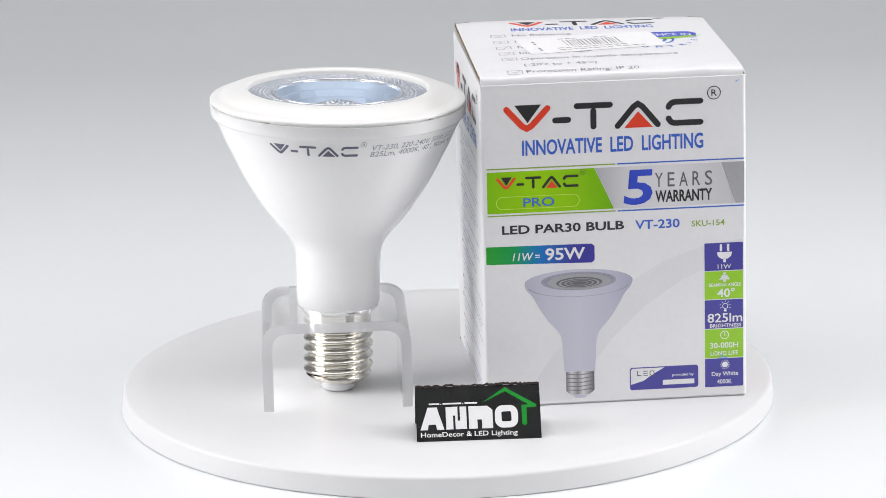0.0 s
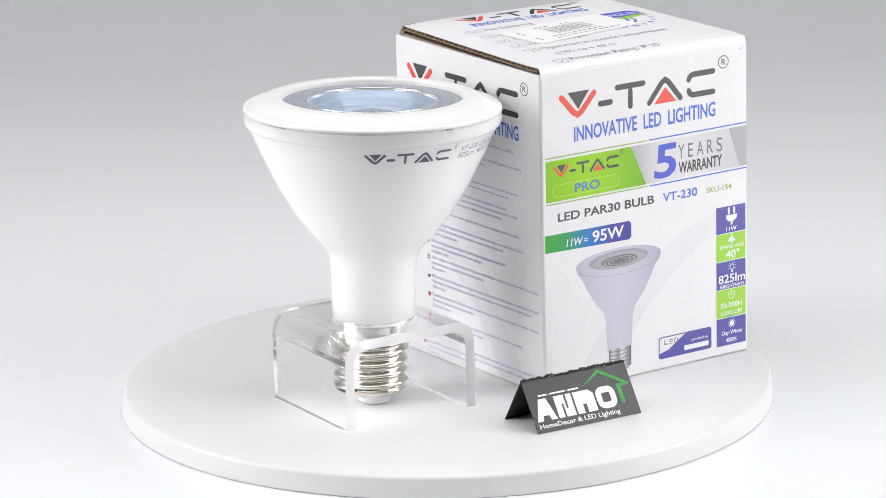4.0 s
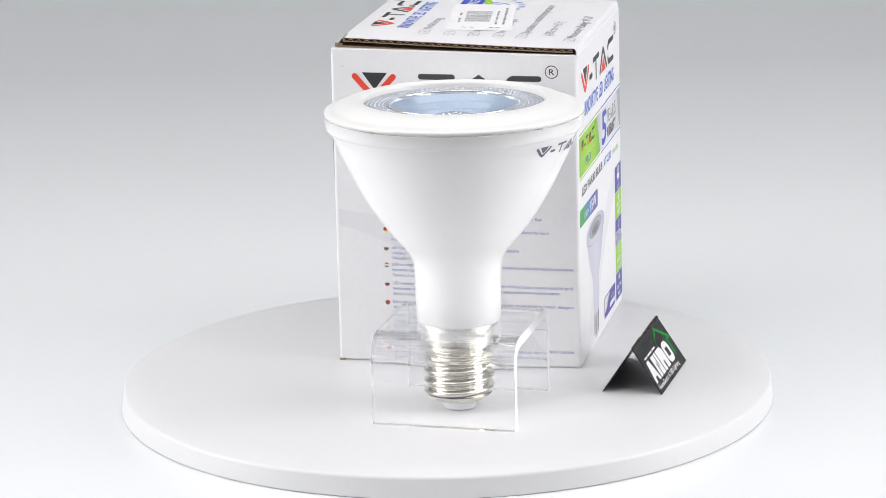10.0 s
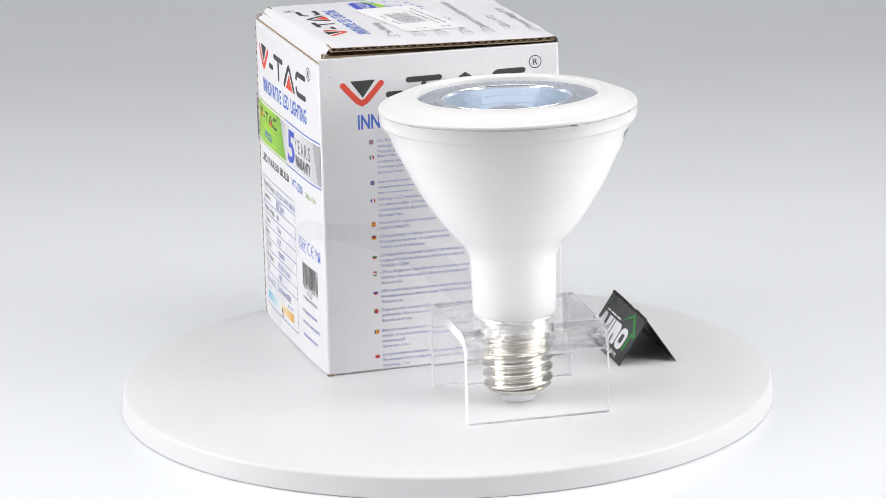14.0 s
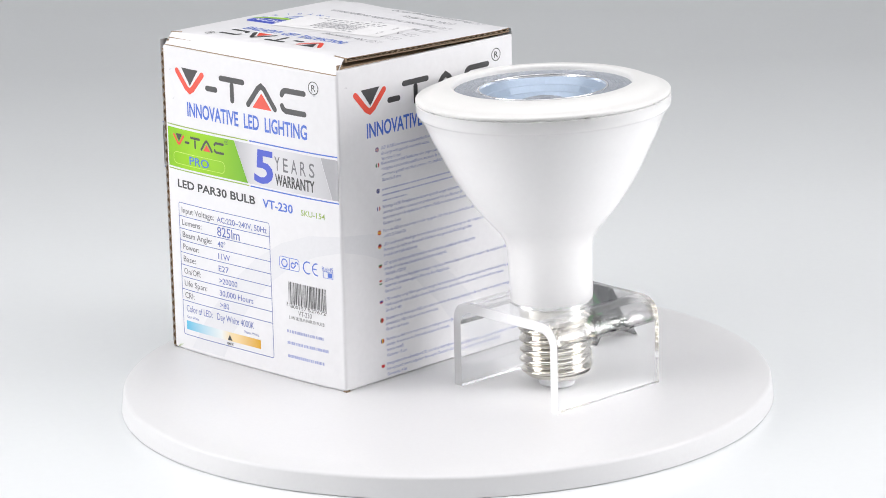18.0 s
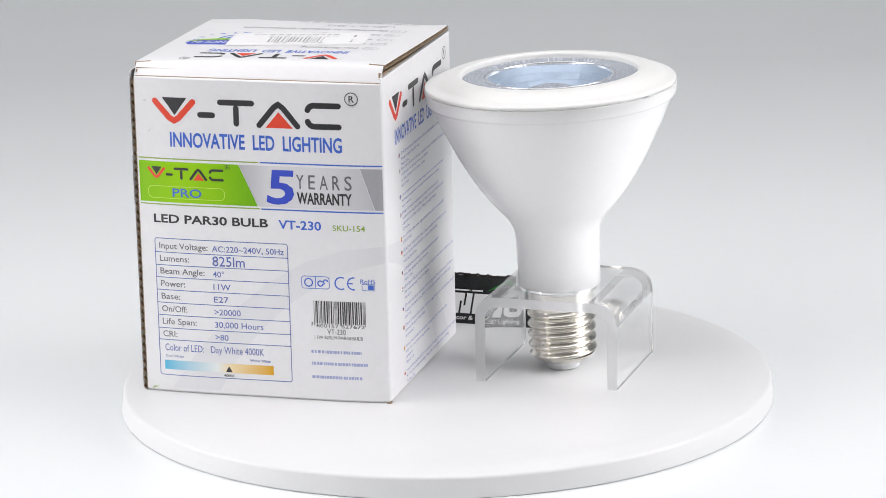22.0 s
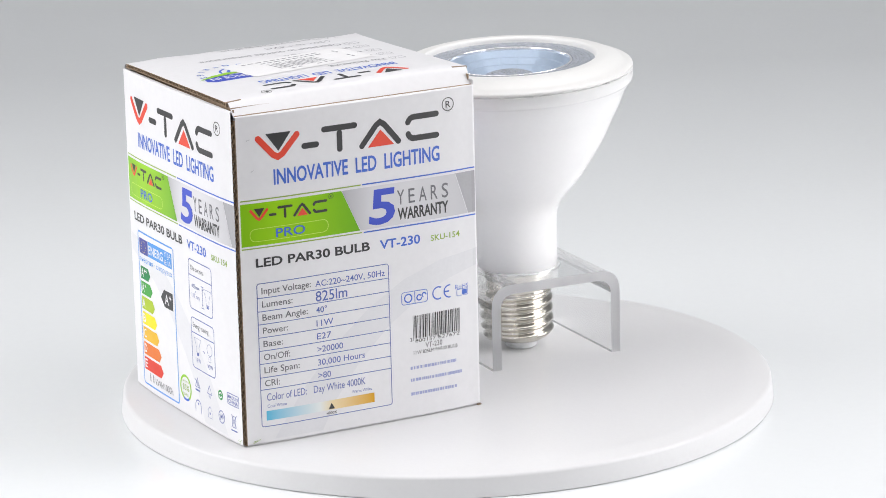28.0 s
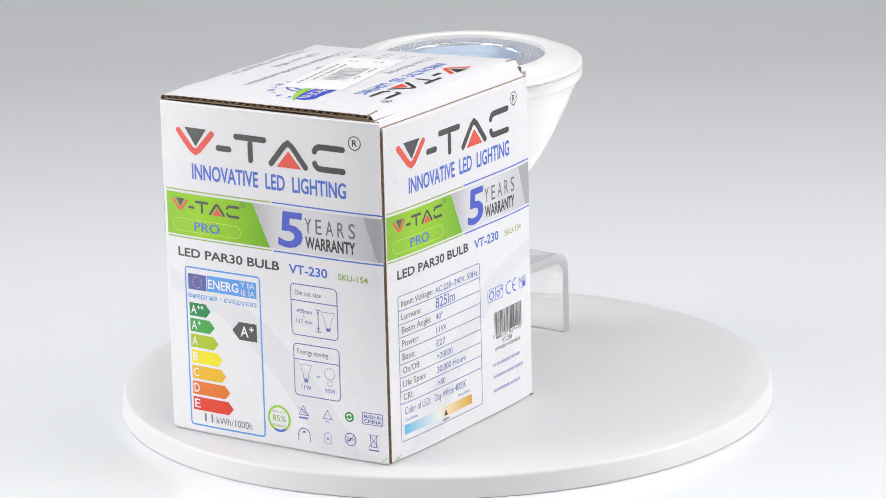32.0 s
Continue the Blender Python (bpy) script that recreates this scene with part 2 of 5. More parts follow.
class Print:
    """Collects flat shapes; lay() turns them into one mesh."""

    def __init__(self):
        self.v, self.f, self.cuts = [], [], []

    def poly(self, pts):
        self.cuts.append(len(self.f))
        n = len(self.v)
        self.v += [tuple(q) for q in pts]
        self.f.append(tuple(range(n, n + len(pts))))
        return self

    def box(self, x0, y0, x1, y1):
        return self.poly([(x0, y0), (x1, y0), (x1, y1), (x0, y1)])

    def disc(self, x, y, r, n=20, ry=None):
        ry = ry or r
        return self.poly([(x + r * math.cos(2 * math.pi * k / n), y + ry * math.sin(2 * math.pi * k / n)) for k in range(n)])

    def ring(self, x, y, r, w, n=28, a0=0.0, a1=360.0):
        self.cuts.append(len(self.f))
        b = len(self.v)
        full = a1 - a0 >= 359.9
        m = n if full else n + 1
        for k in range(m):
            a = radians(a0 + (a1 - a0) * k / n)
            for q in (r - w / 2, r + w / 2):
                self.v.append((x + q * math.cos(a), y + q * math.sin(a)))
        for k in range(n):
            i, j = b + 2 * k, b + 2 * ((k + 1) % m)
            self.f.append((i, i + 1, j + 1, j))
        return self

    def stroke(self, pts, w, caps=True):
        """A line of width w through pts, mitred, with round ends."""
        pts = [Vector(q) for q in pts]
        left, right = [], []
        for i, q in enumerate(pts):
            d0 = (q - pts[i - 1]).normalized() if i else None
            d1 = (pts[i + 1] - q).normalized() if i < len(pts) - 1 else None
            d = ((d0 or d1) + (d1 or d0)).normalized()
            nrm = Vector((-d.y, d.x))
            k = w / 2 / max(0.3, (d.dot(d1 or d0)))
            left.append(q + nrm * k)
            right.append(q - nrm * k)
        out = left[:]
        if caps:
            d = (pts[-1] - pts[-2]).normalized()
            out += [pts[-1] + Vector((-d.y, d.x)) * w / 2 * math.cos(a) + d * w / 2 * math.sin(a) for a in (0.5, 1.05, 1.57, 2.1, 2.64)]
        out += right[::-1]
        if caps:
            d = (pts[0] - pts[1]).normalized()
            out += [pts[0] + Vector((-d.y, d.x)) * w / 2 * math.cos(a) + d * w / 2 * math.sin(a) for a in (0.5, 1.05, 1.57, 2.1, 2.64)]
        return self.poly([tuple(q) for q in out[::-1]])

    def outline(self, x0, y0, x1, y1, w, r=0.0, n=5):
        """The outline of a box with rounded corners."""
        self.cuts.append(len(self.f))
        b = len(self.v)
        count = 0
        for cx, cy, a in ((x1 - r, y1 - r, 0), (x0 + r, y1 - r, 90), (x0 + r, y0 + r, 180), (x1 - r, y0 + r, 270)):
            for k in range(n + 1):
                g = radians(a + 90 * k / n)
                for q in (r + w / 2, r - w / 2):
                    self.v.append((cx + q * math.cos(g), cy + q * math.sin(g)))
                count += 1
        for k in range(count):
            i, j = b + 2 * k, b + 2 * ((k + 1) % count)
            self.f.append((i, j, j + 1, i + 1))
        return self

    def panel(self, x0, y0, x1, y1, r, n=5):
        """A filled box with rounded corners."""
        return self.poly([(cx + r * math.cos(radians(a + 90 * k / n)), cy + r * math.sin(radians(a + 90 * k / n)))
                          for cx, cy, a in ((x1 - r, y1 - r, 0), (x0 + r, y1 - r, 90), (x0 + r, y0 + r, 180), (x1 - r, y0 + r, 270)) for k in range(n + 1)])

    def text(self, body, x0, x1, y0, y1, bold=0.0, shear=0.0, ref=None):
        """A line of lettering from x0 to x1, with capitals from y0 to y1."""
        vs, fs = font_mesh(body, bold, shear)
        if not vs:
            return self
        ys = [q[1] for q in font_mesh(ref or "H", bold, 0)[0]]
        lo, hi = min(ys), max(ys)
        self.cuts.append(len(self.f))
        xs = [q[0] for q in vs]
        a, c = min(xs), max(xs)
        b = len(self.v)
        self.v += [(x0 + (x - a) / (c - a) * (x1 - x0), y0 + (y - lo) / (hi - lo) * (y1 - y0)) for x, y in vs]
        self.f += [tuple(b + i for i in q) for q in fs]
        return self

    def split(self, lines, axis=0):
        """Cuts the shapes along lines across the sheet, so that they can follow its bends."""
        starts = self.cuts or [0]
        v, f, cuts = [], [], []
        for a, b in zip(starts, starts[1:] + [len(self.f)]):
            cuts.append(len(f))
            used = sorted({i for q in self.f[a:b] for i in q})
            xs = [self.v[i][axis] for i in used]
            bm = bmesh.new()
            vs = {i: bm.verts.new((*self.v[i], 0.0)) for i in used}
            for q in self.f[a:b]:
                if len(set(q)) > 2:
                    try:
                        bm.faces.new([vs[i] for i in q])
                    except ValueError:
                        pass
            for x in lines:
                if xs and min(xs) < x < max(xs):
                    bmesh.ops.bisect_plane(bm, geom=bm.verts[:] + bm.edges[:] + bm.faces[:], plane_co=(0, x, 0) if axis else (x, 0, 0), plane_no=(0, 1, 0) if axis else (1, 0, 0), dist=1e-5)
            bm.verts.index_update()
            k = len(v)
            v += [(q.co.x, q.co.y) for q in bm.verts]
            f += [tuple(k + q.index for q in face.verts) for face in bm.faces]
            bm.free()
        self.v, self.f, self.cuts = v, f, cuts if self.cuts else []

    def lay(self, name, material, parent, where, layer=1, label="", joined=False):
        """One object for each shape or line of lettering, or one for all of them."""
        d = 0.05 * layer
        shift = {on_table_side: TABLE_SHIFT, on_label_side: LABEL_SHIFT}.get(where)
        if shift is not None:
            self.split([q - shift for q, h in BREAKS])
        if where is on_lid:
            self.split([U0 + 47.9 + (LID_U1 - U0 - 0.8) * k / 14 for k in range(15)])
            self.split([V0 + 48.9 + (V1 - V0 - 6.9) * k / 14 for k in range(15)], 1)
        pts = [where(x, y, d) for x, y in self.v]
        cuts = [0] if joined or not self.cuts else self.cuts
        for a, b in zip(cuts, cuts[1:] + [len(self.f)]):
            used = sorted({i for f in self.f[a:b] for i in f})
            index = {i: k for k, i in enumerate(used)}
            ob = part(name, mesh_of(name, [pts[i] for i in used], [tuple(index[i] for i in f) for f in self.f[a:b]]), material, parent, label)
        return ob


def word_bars(pr, x, y, length, h, rng):
    """Small writing: a row of word-long bars."""
    end = x + length
    while x < end - 0.3:
        w = min(rng.uniform(0.35, 1.15), end - x)
        pr.box(x, y, x + w, y + h)
        x += w + rng.choice((0.2, 0.2, 0.5))


# ---- setting ----
FLOOR = -0.0094


def build_setting():
    n, width = 24, 3.0
    start, radius = 0.62, 1.10
    prof = [(-0.19, FLOOR), (start, FLOOR)]
    prof += [(start + radius * math.sin(a), FLOOR + radius - radius * math.cos(a)) for a in [math.pi / 2 * k / n for k in range(1, n + 1)]]
    prof += [(start + radius, 1.5)]
    verts = [(x, y, z) for y, z in prof for x in (-width / 2, width / 2)]
    faces = [(2 * i, 2 * i + 1, 2 * i + 3, 2 * i + 2) for i in range(len(prof) - 1)]
    ob = part("backdrop", mesh_of("backdrop", verts, faces), PAPER, None, "", True)
    tagged(ob, "seamless white paper sweep curving up behind the turntable", "backdrop", kind="structure")
    # Unseen room added round the set: pale walls bounce light, dark floor darkens reflections.
    for name, x0, x1, y0, y1, z0, z1, m in (("wall_west", -1.6, -1.5, -1.9, 1.9, -0.5, 1.5, WALL), ("wall_east", 1.5, 1.6, -1.9, 1.9, -0.5, 1.5, WALL),
                                            ("wall_south", -1.6, 1.6, -2.0, -1.9, -0.5, 1.5, FILL_WALL), ("wall_north", -1.6, 1.6, 1.9, 2.0, -0.5, 1.5, WALL),
                                            ("ceiling", -1.6, 1.6, -2.0, 2.0, 1.5, 1.6, WALL), ("floor", -1.6, 1.6, -2.0, 2.0, -0.6, -0.5, STUDIOFLOOR)):
        ob = part(name, slab(*[1000 * q for q in (x0, x1, y0, y1, z0, z1)]), m, None)
        tagged(ob, "plain added unseen studio " + name.split("_")[0], name.split("_")[0], kind="structure")


def build_turntable():
    table = tagged(new("turntable"), "round white motorised display turntable with a satin platter", "turntable")
    table.matrix_world = pose(0, 0, FLOOR)
    part("base", lathe(rounded([(0.01, 0), (124.6, 0), (124.6, 0.3), (0.01, 0.3)], [0, 0.1, 0.2, 0])), BASE, table, "", True)
    prof = rounded([(0.01, 9.4), (117.0, 9.4), (124.5, 8.0), (125.4, 0.25), (0.01, 0.25)], [0, 6.0, 1.3, 0.2, 0], 8)
    platter = part("platter", lathe(prof, 256), PLATTER, table, "wide flat white disc with a rounded rim", True)
    return table, platter


# ---- the carton: its own millimetres, u along the printed front, v towards the back ----
U0, U1, V0, V1 = -49.7, 48.5, -47.3, 48.4
LID_U1 = 47.9


def on_front(s, z, d):
    return ((s - 47.5) / 1000, (V0 - d) / 1000, z / 1000)


def on_text_side(s, z, d):
    return ((U0 - d) / 1000, (47.5 - s) / 1000, z / 1000)


# the two sides next to the glued joint bulge a little: share of the bulge at these places along the side
BREAKS = ((2.0, 0.0), (5.5, 0.3), (11.5, 0.66), (20.0, 0.92), (30.0, 1.0), (68.0, 1.0), (77.0, 0.92), (85.5, 0.66), (91.5, 0.3), (95.0, 0.0))
TABLE_BOW, TABLE_SHIFT, LABEL_BOW, LABEL_SHIFT = 1.4, 0.5, 1.2, 0.6


def bow(s):
    for (s0, h0), (s1, h1) in zip(BREAKS, BREAKS[1:]):
        if s0 <= s <= s1:
            return h0 + (h1 - h0) * (s - s0) / (s1 - s0)
    return 0.0


def on_table_side(s, z, d):
    s += TABLE_SHIFT
    return ((47.5 - s) / 1000, (V1 + d + TABLE_BOW * bow(s)) / 1000, z / 1000)


def on_label_side(s, z, d):
    s += LABEL_SHIFT
    return ((U1 + d + LABEL_BOW * bow(s)) / 1000, (s - 47.5) / 1000, z / 1000)


def lid_height(u, v):
    """The lid is hinged at the front and stands up a little at the back corners."""
    a, b = (u - U0) / (U1 - U0), (v - V0) / (V1 - V0)
    a, b = min(1.0, max(0.0, a)), min(1.0, max(0.0, b))
    crease = 0.2 * math.sin(u * 0.23 + 1.0) * max(0.0, 1 - b * 14) + 0.12 * math.sin(u * 0.61) * max(0.0, 1 - b * 10)
    return 126.6 + crease + b ** 1.2 * (3.0 * (1 - a) + 1.2 * a) + 1.3 * (1 - (2 * a - 1) ** 8) * (1 - (2 * b - 1) ** 6)


def on_lid(s, t, d):
    u, v = s - 47.5, t - 47.5
    return (u / 1000, v / 1000, (lid_height(u, v) + d) / 1000)


def brand_mark(panel, where, x0, x1, y0, y1, layer=1, mono=None, reg=True):
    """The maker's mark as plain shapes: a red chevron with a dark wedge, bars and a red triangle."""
    kx, ky = (x1 - x0) / 73.1, (y1 - y0) / 10.0

    def m(pts):
        return [(x0 + (x - 7.7) * kx, y0 + (y - 106.0) * ky) for x, y in pts]

    w = 2.3 * (kx + ky) / 2
    Print().stroke(m([(8.6, 114.6), (14.2, 108.3), (16.0, 107.3), (17.8, 108.3), (23.6, 114.6)]), w).lay("chevron", mono or RED, panel, where, layer)
    Print().poly(m([(11.5, 116.1), (21.3, 116.1), (16.3, 109.4)])[::-1]).lay("wedge", mono or INK, panel, where, layer)
    dark = Print()
    dark.stroke(m([(26.4, 109.9), (31.2, 109.9)]), w * 0.95)
    dark.stroke(m([(34.4, 114.9), (46.6, 114.9)]), w * 0.95)
    dark.stroke(m([(40.5, 112.9), (40.5, 107.0)]), w * 0.95)
    dark.stroke(m([(49.4, 106.8), (55.2, 113.7), (56.9, 114.8), (58.6, 113.7), (64.2, 106.8)]), w * 0.95)
    arc = [(70.6 - 2.5 * math.sin(g), 112.3 + 2.6 * math.cos(g)) for g in [math.pi / 2 * k / 5 for k in range(5)]]
    dark.stroke(m([(80.0, 114.9)] + arc), w * 0.95)
    dark.stroke(m([(80.0, 107.0)] + [(x, 221.9 - y) for x, y in arc]), w * 0.95)
    dark.lay("brand_shape", mono or INK, panel, where, layer)
    Print().poly(m([(51.8, 105.9), (62.4, 105.9), (57.0, 112.0)])).lay("triangle", mono or RED, panel, where, layer)
    if reg:
        rx, ry = m([(85.0, 117.7)])[0]
        q = 2.4 * min(kx, ky) if reg is True else reg
        Print().ring(rx, ry, q, q * 0.14).text("R", rx - q * 0.4, rx + q * 0.45, ry - q * 0.5, ry + q * 0.5, 0.01).lay("registered_mark", mono or INK, panel, where, layer, joined=True)


def common_print(panel, where, band=True):
    """What the four sides share: mark, slogan and, on three, the green band and the type line."""
    flat = where
    if where is on_front:
        def where(s, z, d):
            return on_front(s - 0.9, z, d)
    brand_mark(panel, where, 7.6, 80.8, 106.0, 116.0)
    Print().text("INNOVATIVE  LED  LIGHTING", 14.0, 81.0, 97.2, 102.9, 0.022).lay("slogan", BLUE, panel, where, label="blue condensed capitals")
    if not band:
        return
    edge0, edge1 = {on_front: (0.8, 96.2), on_table_side: (0.9, 95.9), on_label_side: (1.5, 95.7)}[flat]
    axis, sgn = {on_front: (0, 1), on_table_side: (0, -1), on_label_side: (1, 1)}[flat]
    ends = [sgn * (q - 47.5) / 1000 for q in (edge0, 47.6)]
    band_green = gradient("green_band_print", [(0.0, lin(128, 188, 4)), (0.35, lin(150, 204, 8)), (0.62, lin(140, 196, 6)), (1.0, lin(106, 170, 8))], axis, *ends)
    ends = [sgn * (q - 47.5) / 1000 for q in (40.7, 92.6)]
    band_silver = gradient("silver_band_print", [(0.0, (0.42, 0.42, 0.44)), (0.25, (0.66, 0.66, 0.68)), (0.55, (0.68, 0.68, 0.70)), (1.0, (0.54, 0.54, 0.56))], axis, *ends)
    Print().poly([(edge0, 91.4), (edge0, 75.7), (47.6, 75.7), (40.5, 91.4)]).lay("green_band", band_green, panel, where)
    Print().poly([(40.7, 91.4), (47.8, 75.7), (92.6, 75.7), (87.3, 91.4)]).lay("silver_band", band_silver, panel, where)
    Print().poly([(87.5, 91.4), (92.8, 75.7), (edge1, 75.7), (edge1, 91.4)]).lay("dark_silver_band", DARKSILVER, panel, where)
    Print().box(edge0, 92.3, 48.3, 92.75).box(edge0, 74.6, 48.3, 75.05).lay("green_rule", DARKGREEN, panel, where)
    Print().box(49.0, 92.3, edge1, 92.8).box(49.0, 74.5, edge1, 75.0).lay("blue_rule", BLUE, panel, where)
    brand_mark(panel, where, 4.4, 34.5, 84.7, 89.3, 2, reg=0.95)
    Print().outline(4.2, 77.3, 34.8, 81.9, 0.22, 2.1).lay("pill_outline", PILL, panel, where, 2)
    Print().text("PRO", 14.1, 25.6, 77.9, 81.2, 0.012).lay("lettering", BLUE, panel, where, 2)
    Print().text("5", 51.2, 62.0, 76.7, 90.0, 0.022, 0.07, ref="5").lay("numeral", DEEPBLUE, panel, where, 2)
    x = 62.9
    for c, w in zip("YEARS", (3.0, 2.6, 3.2, 2.9, 2.8)):
        Print().text(c, x, x + w, 83.1, 88.5, 0.006).lay("lettering", GREYINK, panel, where, 2)
        x += w + 1.72
    Print().text("WARRANTY", 63.0, 84.2, 77.3, 81.8, 0.028).lay("lettering", INK, panel, where, 2)
    Print().text("LED PAR30 BULB", 6.0, 51.3, 67.7, 71.0, 0.024).lay("type_line", INK, panel, where)
    Print().text("VT-230", 55.4, 72.0, 67.4, 70.8, 0.02).lay("type_code", BLUE, panel, where)
    Print().text("SKU-154", 76.4, 88.8, 67.5, 69.7, 0.01).lay("stock_code", DARKGREEN, panel, where)


def swoosh(panel, where, rising):
    arc = [(10.8, 3.0), (22.0, 19.0), (36.2, 34.6), (50.0, 46.0), (64.7, 54.7), (80.0, 60.0), (96.4, 62.0)]
    low = [(96.4, 55.6), (84.0, 52.5), (72.0, 47.5), (58.0, 38.0), (46.0, 26.5), (36.0, 14.0), (30.0, 3.0)]
    pts = arc + low
    if not rising:
        pts = [(95.4 - x, y) for x, y in pts][::-1]
    lo, hi = {on_front: (-0.8, 94.6), on_table_side: (0.9, 95.8), on_label_side: (1.6, 95.5), on_text_side: (0.5, 93.4)}[where]
    pts = [(min(hi, max(lo, x)), y) for x, y in pts]
    Print().poly(pts[::-1]).lay("swoosh", SWOOSH, panel, where, 0.4, "pale grey printed curve")


def print_front(p):
    w = on_front
    common_print(p, w)
    bar = gradient("green_to_navy_print", [(0.0, lin(46, 158, 40)), (0.28, lin(14, 148, 76)), (0.52, lin(24, 112, 190)), (0.8, lin(62, 60, 152))], 0, -0.0495, -0.0082)
    Print().poly([(-0.9, 56.5), (38.3, 55.6), (39.3, 56.6), (39.3, 61.8), (38.3, 62.8), (-0.9, 63.2)]).lay("power_band", bar, p, w)
    Print().text("11W", 8.8, 16.6, 57.5, 60.4, 0.012, 0.2).text("=", 17.2, 18.9, 57.6, 60.2, 0.01).text("95W", 21.0, 35.8, 57.2, 61.7, 0.02).lay("lettering", WHITEINK, p, w, 2)
    half = [(20.1, 48.0), (19.6, 46.2), (17.2, 43.6), (14.6, 38.6), (11.4, 33.6), (8.4, 30.4), (6.9, 28.2), (6.3, 25.0), (6.1, 20.0), (5.7, 14.0)]
    half = rounded(half, [0] + [1.6] * (len(half) - 2) + [0], 4)
    crown = [(20.2 * math.cos(radians(g)), 48.3 + 5.0 * math.sin(radians(g))) for g in range(4, 177, 6)]
    shade = gradient("printed_lilac_shading", [(0.0, lin(178, 178, 194)), (0.22, lin(192, 192, 206)), (0.5, lin(198, 198, 211)), (0.8, lin(186, 186, 202)), (1.0, lin(168, 168, 188))], 0, -0.0345, 0.0055)
    Print().poly([(33.2 + x, z) for x, z in crown] + [(33.2 - x, z) for x, z in half] + [(33.2 + x, z) for x, z in half[::-1]]).lay("lamp_picture", shade, p, w, 1, "printed lilac-grey picture of the bulb")
    Print().ring(0, 0, 1.0, 0.035, 40, 190, 350).lay("picture_line", PICTURE_DARK, p, lambda x, z, d: w(33.2 + 18.9 * x, 47.4 + 4.6 * z, d), 1.5)
    Print().disc(33.2, 48.8, 14.0, 36, 3.5).lay("lens_picture", PICTURE_DARK, p, w, 2)
    Print().disc(33.4, 48.5, 11.8, 32, 2.9).lay("lens_picture", DARKSILVER, p, w, 3)
    Print().disc(33.4, 48.2, 8.6, 28, 2.1).lay("lens_picture", GREYINK, p, w, 4)
    for rx, rz in ((7.2, 1.7), (5.2, 1.2), (3.2, 0.7)):
        Print().ring(0, 0, 1.0, 0.12, 28).lay("lens_picture_ring", DARKSILVER, p, lambda x, z, d, rx=rx, rz=rz: w(33.4 + rx * x, 48.0 + rz * z, d), 5)
    metal = gradient("printed_metal", [(0.0, lin(110, 108, 116)), (0.2, lin(205, 203, 206)), (0.42, lin(140, 136, 138)), (0.6, lin(215, 213, 214)), (0.85, lin(150, 148, 152)), (1.0, lin(95, 93, 100))], 0, -0.0195, -0.009)
    Print().poly([(28.0, 13.9), (28.0, 6.4), (29.8, 4.9), (36.8, 4.9), (38.6, 6.4), (38.6, 13.9)]).lay("cap_picture", metal, p, w, 1)
    thread = Print()
    for k in range(5):
        thread.stroke([(28.2, 6.9 + 1.5 * k), (33.2, 6.5 + 1.5 * k), (38.4, 7.2 + 1.5 * k)], 0.3, False)
    thread.lay("thread_picture", GREYINK, p, w, 2, joined=True)
    Print().poly([(30.2, 4.8), (31.4, 3.6), (35.0, 3.6), (36.4, 4.8)]).lay("tip_picture", PICTURE, p, w, 1)
    edges = (60.9, 50.0, 39.0, 27.7, 16.3, 5.0)
    for k in range(5):
        Print().box(80.3, edges[k + 1] + 0.15, 94.7, edges[k] - 0.15).lay("feature_tile", GREEN if k % 2 else NAVY, p, w, 1)
    t = Print()
    t.text("11W", 85.2, 90.3, 50.8, 52.5, 0.01)
    t.text("BEAMING ANGLE", 81.9, 94.0, 44.0, 45.3, 0.01)
    t.text("40°", 85.0, 91.6, 39.9, 43.1, 0.014)
    t.text("825lm", 81.3, 94.4, 30.2, 33.6, 0.014)
    t.text("BRIGHTNESS", 82.2, 94.0, 28.2, 29.6, 0.014)
    t.text("30-000H", 82.2, 92.8, 20.2, 22.3, 0.012)
    t.text("LONG LIFE", 82.4, 92.8, 17.4, 19.0, 0.012)
    t.text("Day White", 82.8, 92.8, 9.4, 11.0, 0.012)
    t.text("4000K", 84.8, 90.4, 6.3, 8.0, 0.012)
    t.lay("lettering", WHITEINK, p, w, 2)
    icon = Print().poly([(85.0, 57.2), (85.3, 55.6), (86.6, 54.6), (88.9, 54.6), (90.3, 55.6), (90.6, 57.2)])
    icon.box(86.0, 57.5, 86.9, 60.2).box(88.7, 57.5, 89.6, 60.2).box(87.3, 53.2, 88.3, 54.5).lay("plug_symbol", WHITEINK, p, w, 2, joined=True)
    Print().poly([(85.8, 46.6), (87.0, 48.4), (88.6, 48.4), (89.8, 46.6)]).disc(87.8, 46.2, 0.6, 8).box(87.3, 48.6, 88.3, 49.3).lay("lamp_symbol", SWOOSH, p, w, 2, joined=True)
    b = Print().ring(88.0, 36.4, 1.0, 0.25, 16)
    for k in range(7):
        a = radians(-20 + 220 * k / 6)
        b.stroke([(88 + 1.5 * math.cos(a), 36.4 + 1.5 * math.sin(a)), (88 + 2.1 * math.cos(a), 36.4 + 2.1 * math.sin(a))], 0.22, False)
    b.box(87.5, 34.3, 88.5, 35.1).lay("bulb_symbol", WHITEINK, p, w, 2, joined=True)
    Print().ring(87.7, 25.2, 1.5, 0.25, 20).stroke([(87.7, 26.2), (87.7, 25.1), (88.5, 25.1)], 0.22, False).lay("clock_symbol", WHITEINK, p, w, 2, joined=True)
    sun = Print().disc(87.8, 13.7, 1.1, 16)
    for k in range(12):
        a = radians(30 * k)
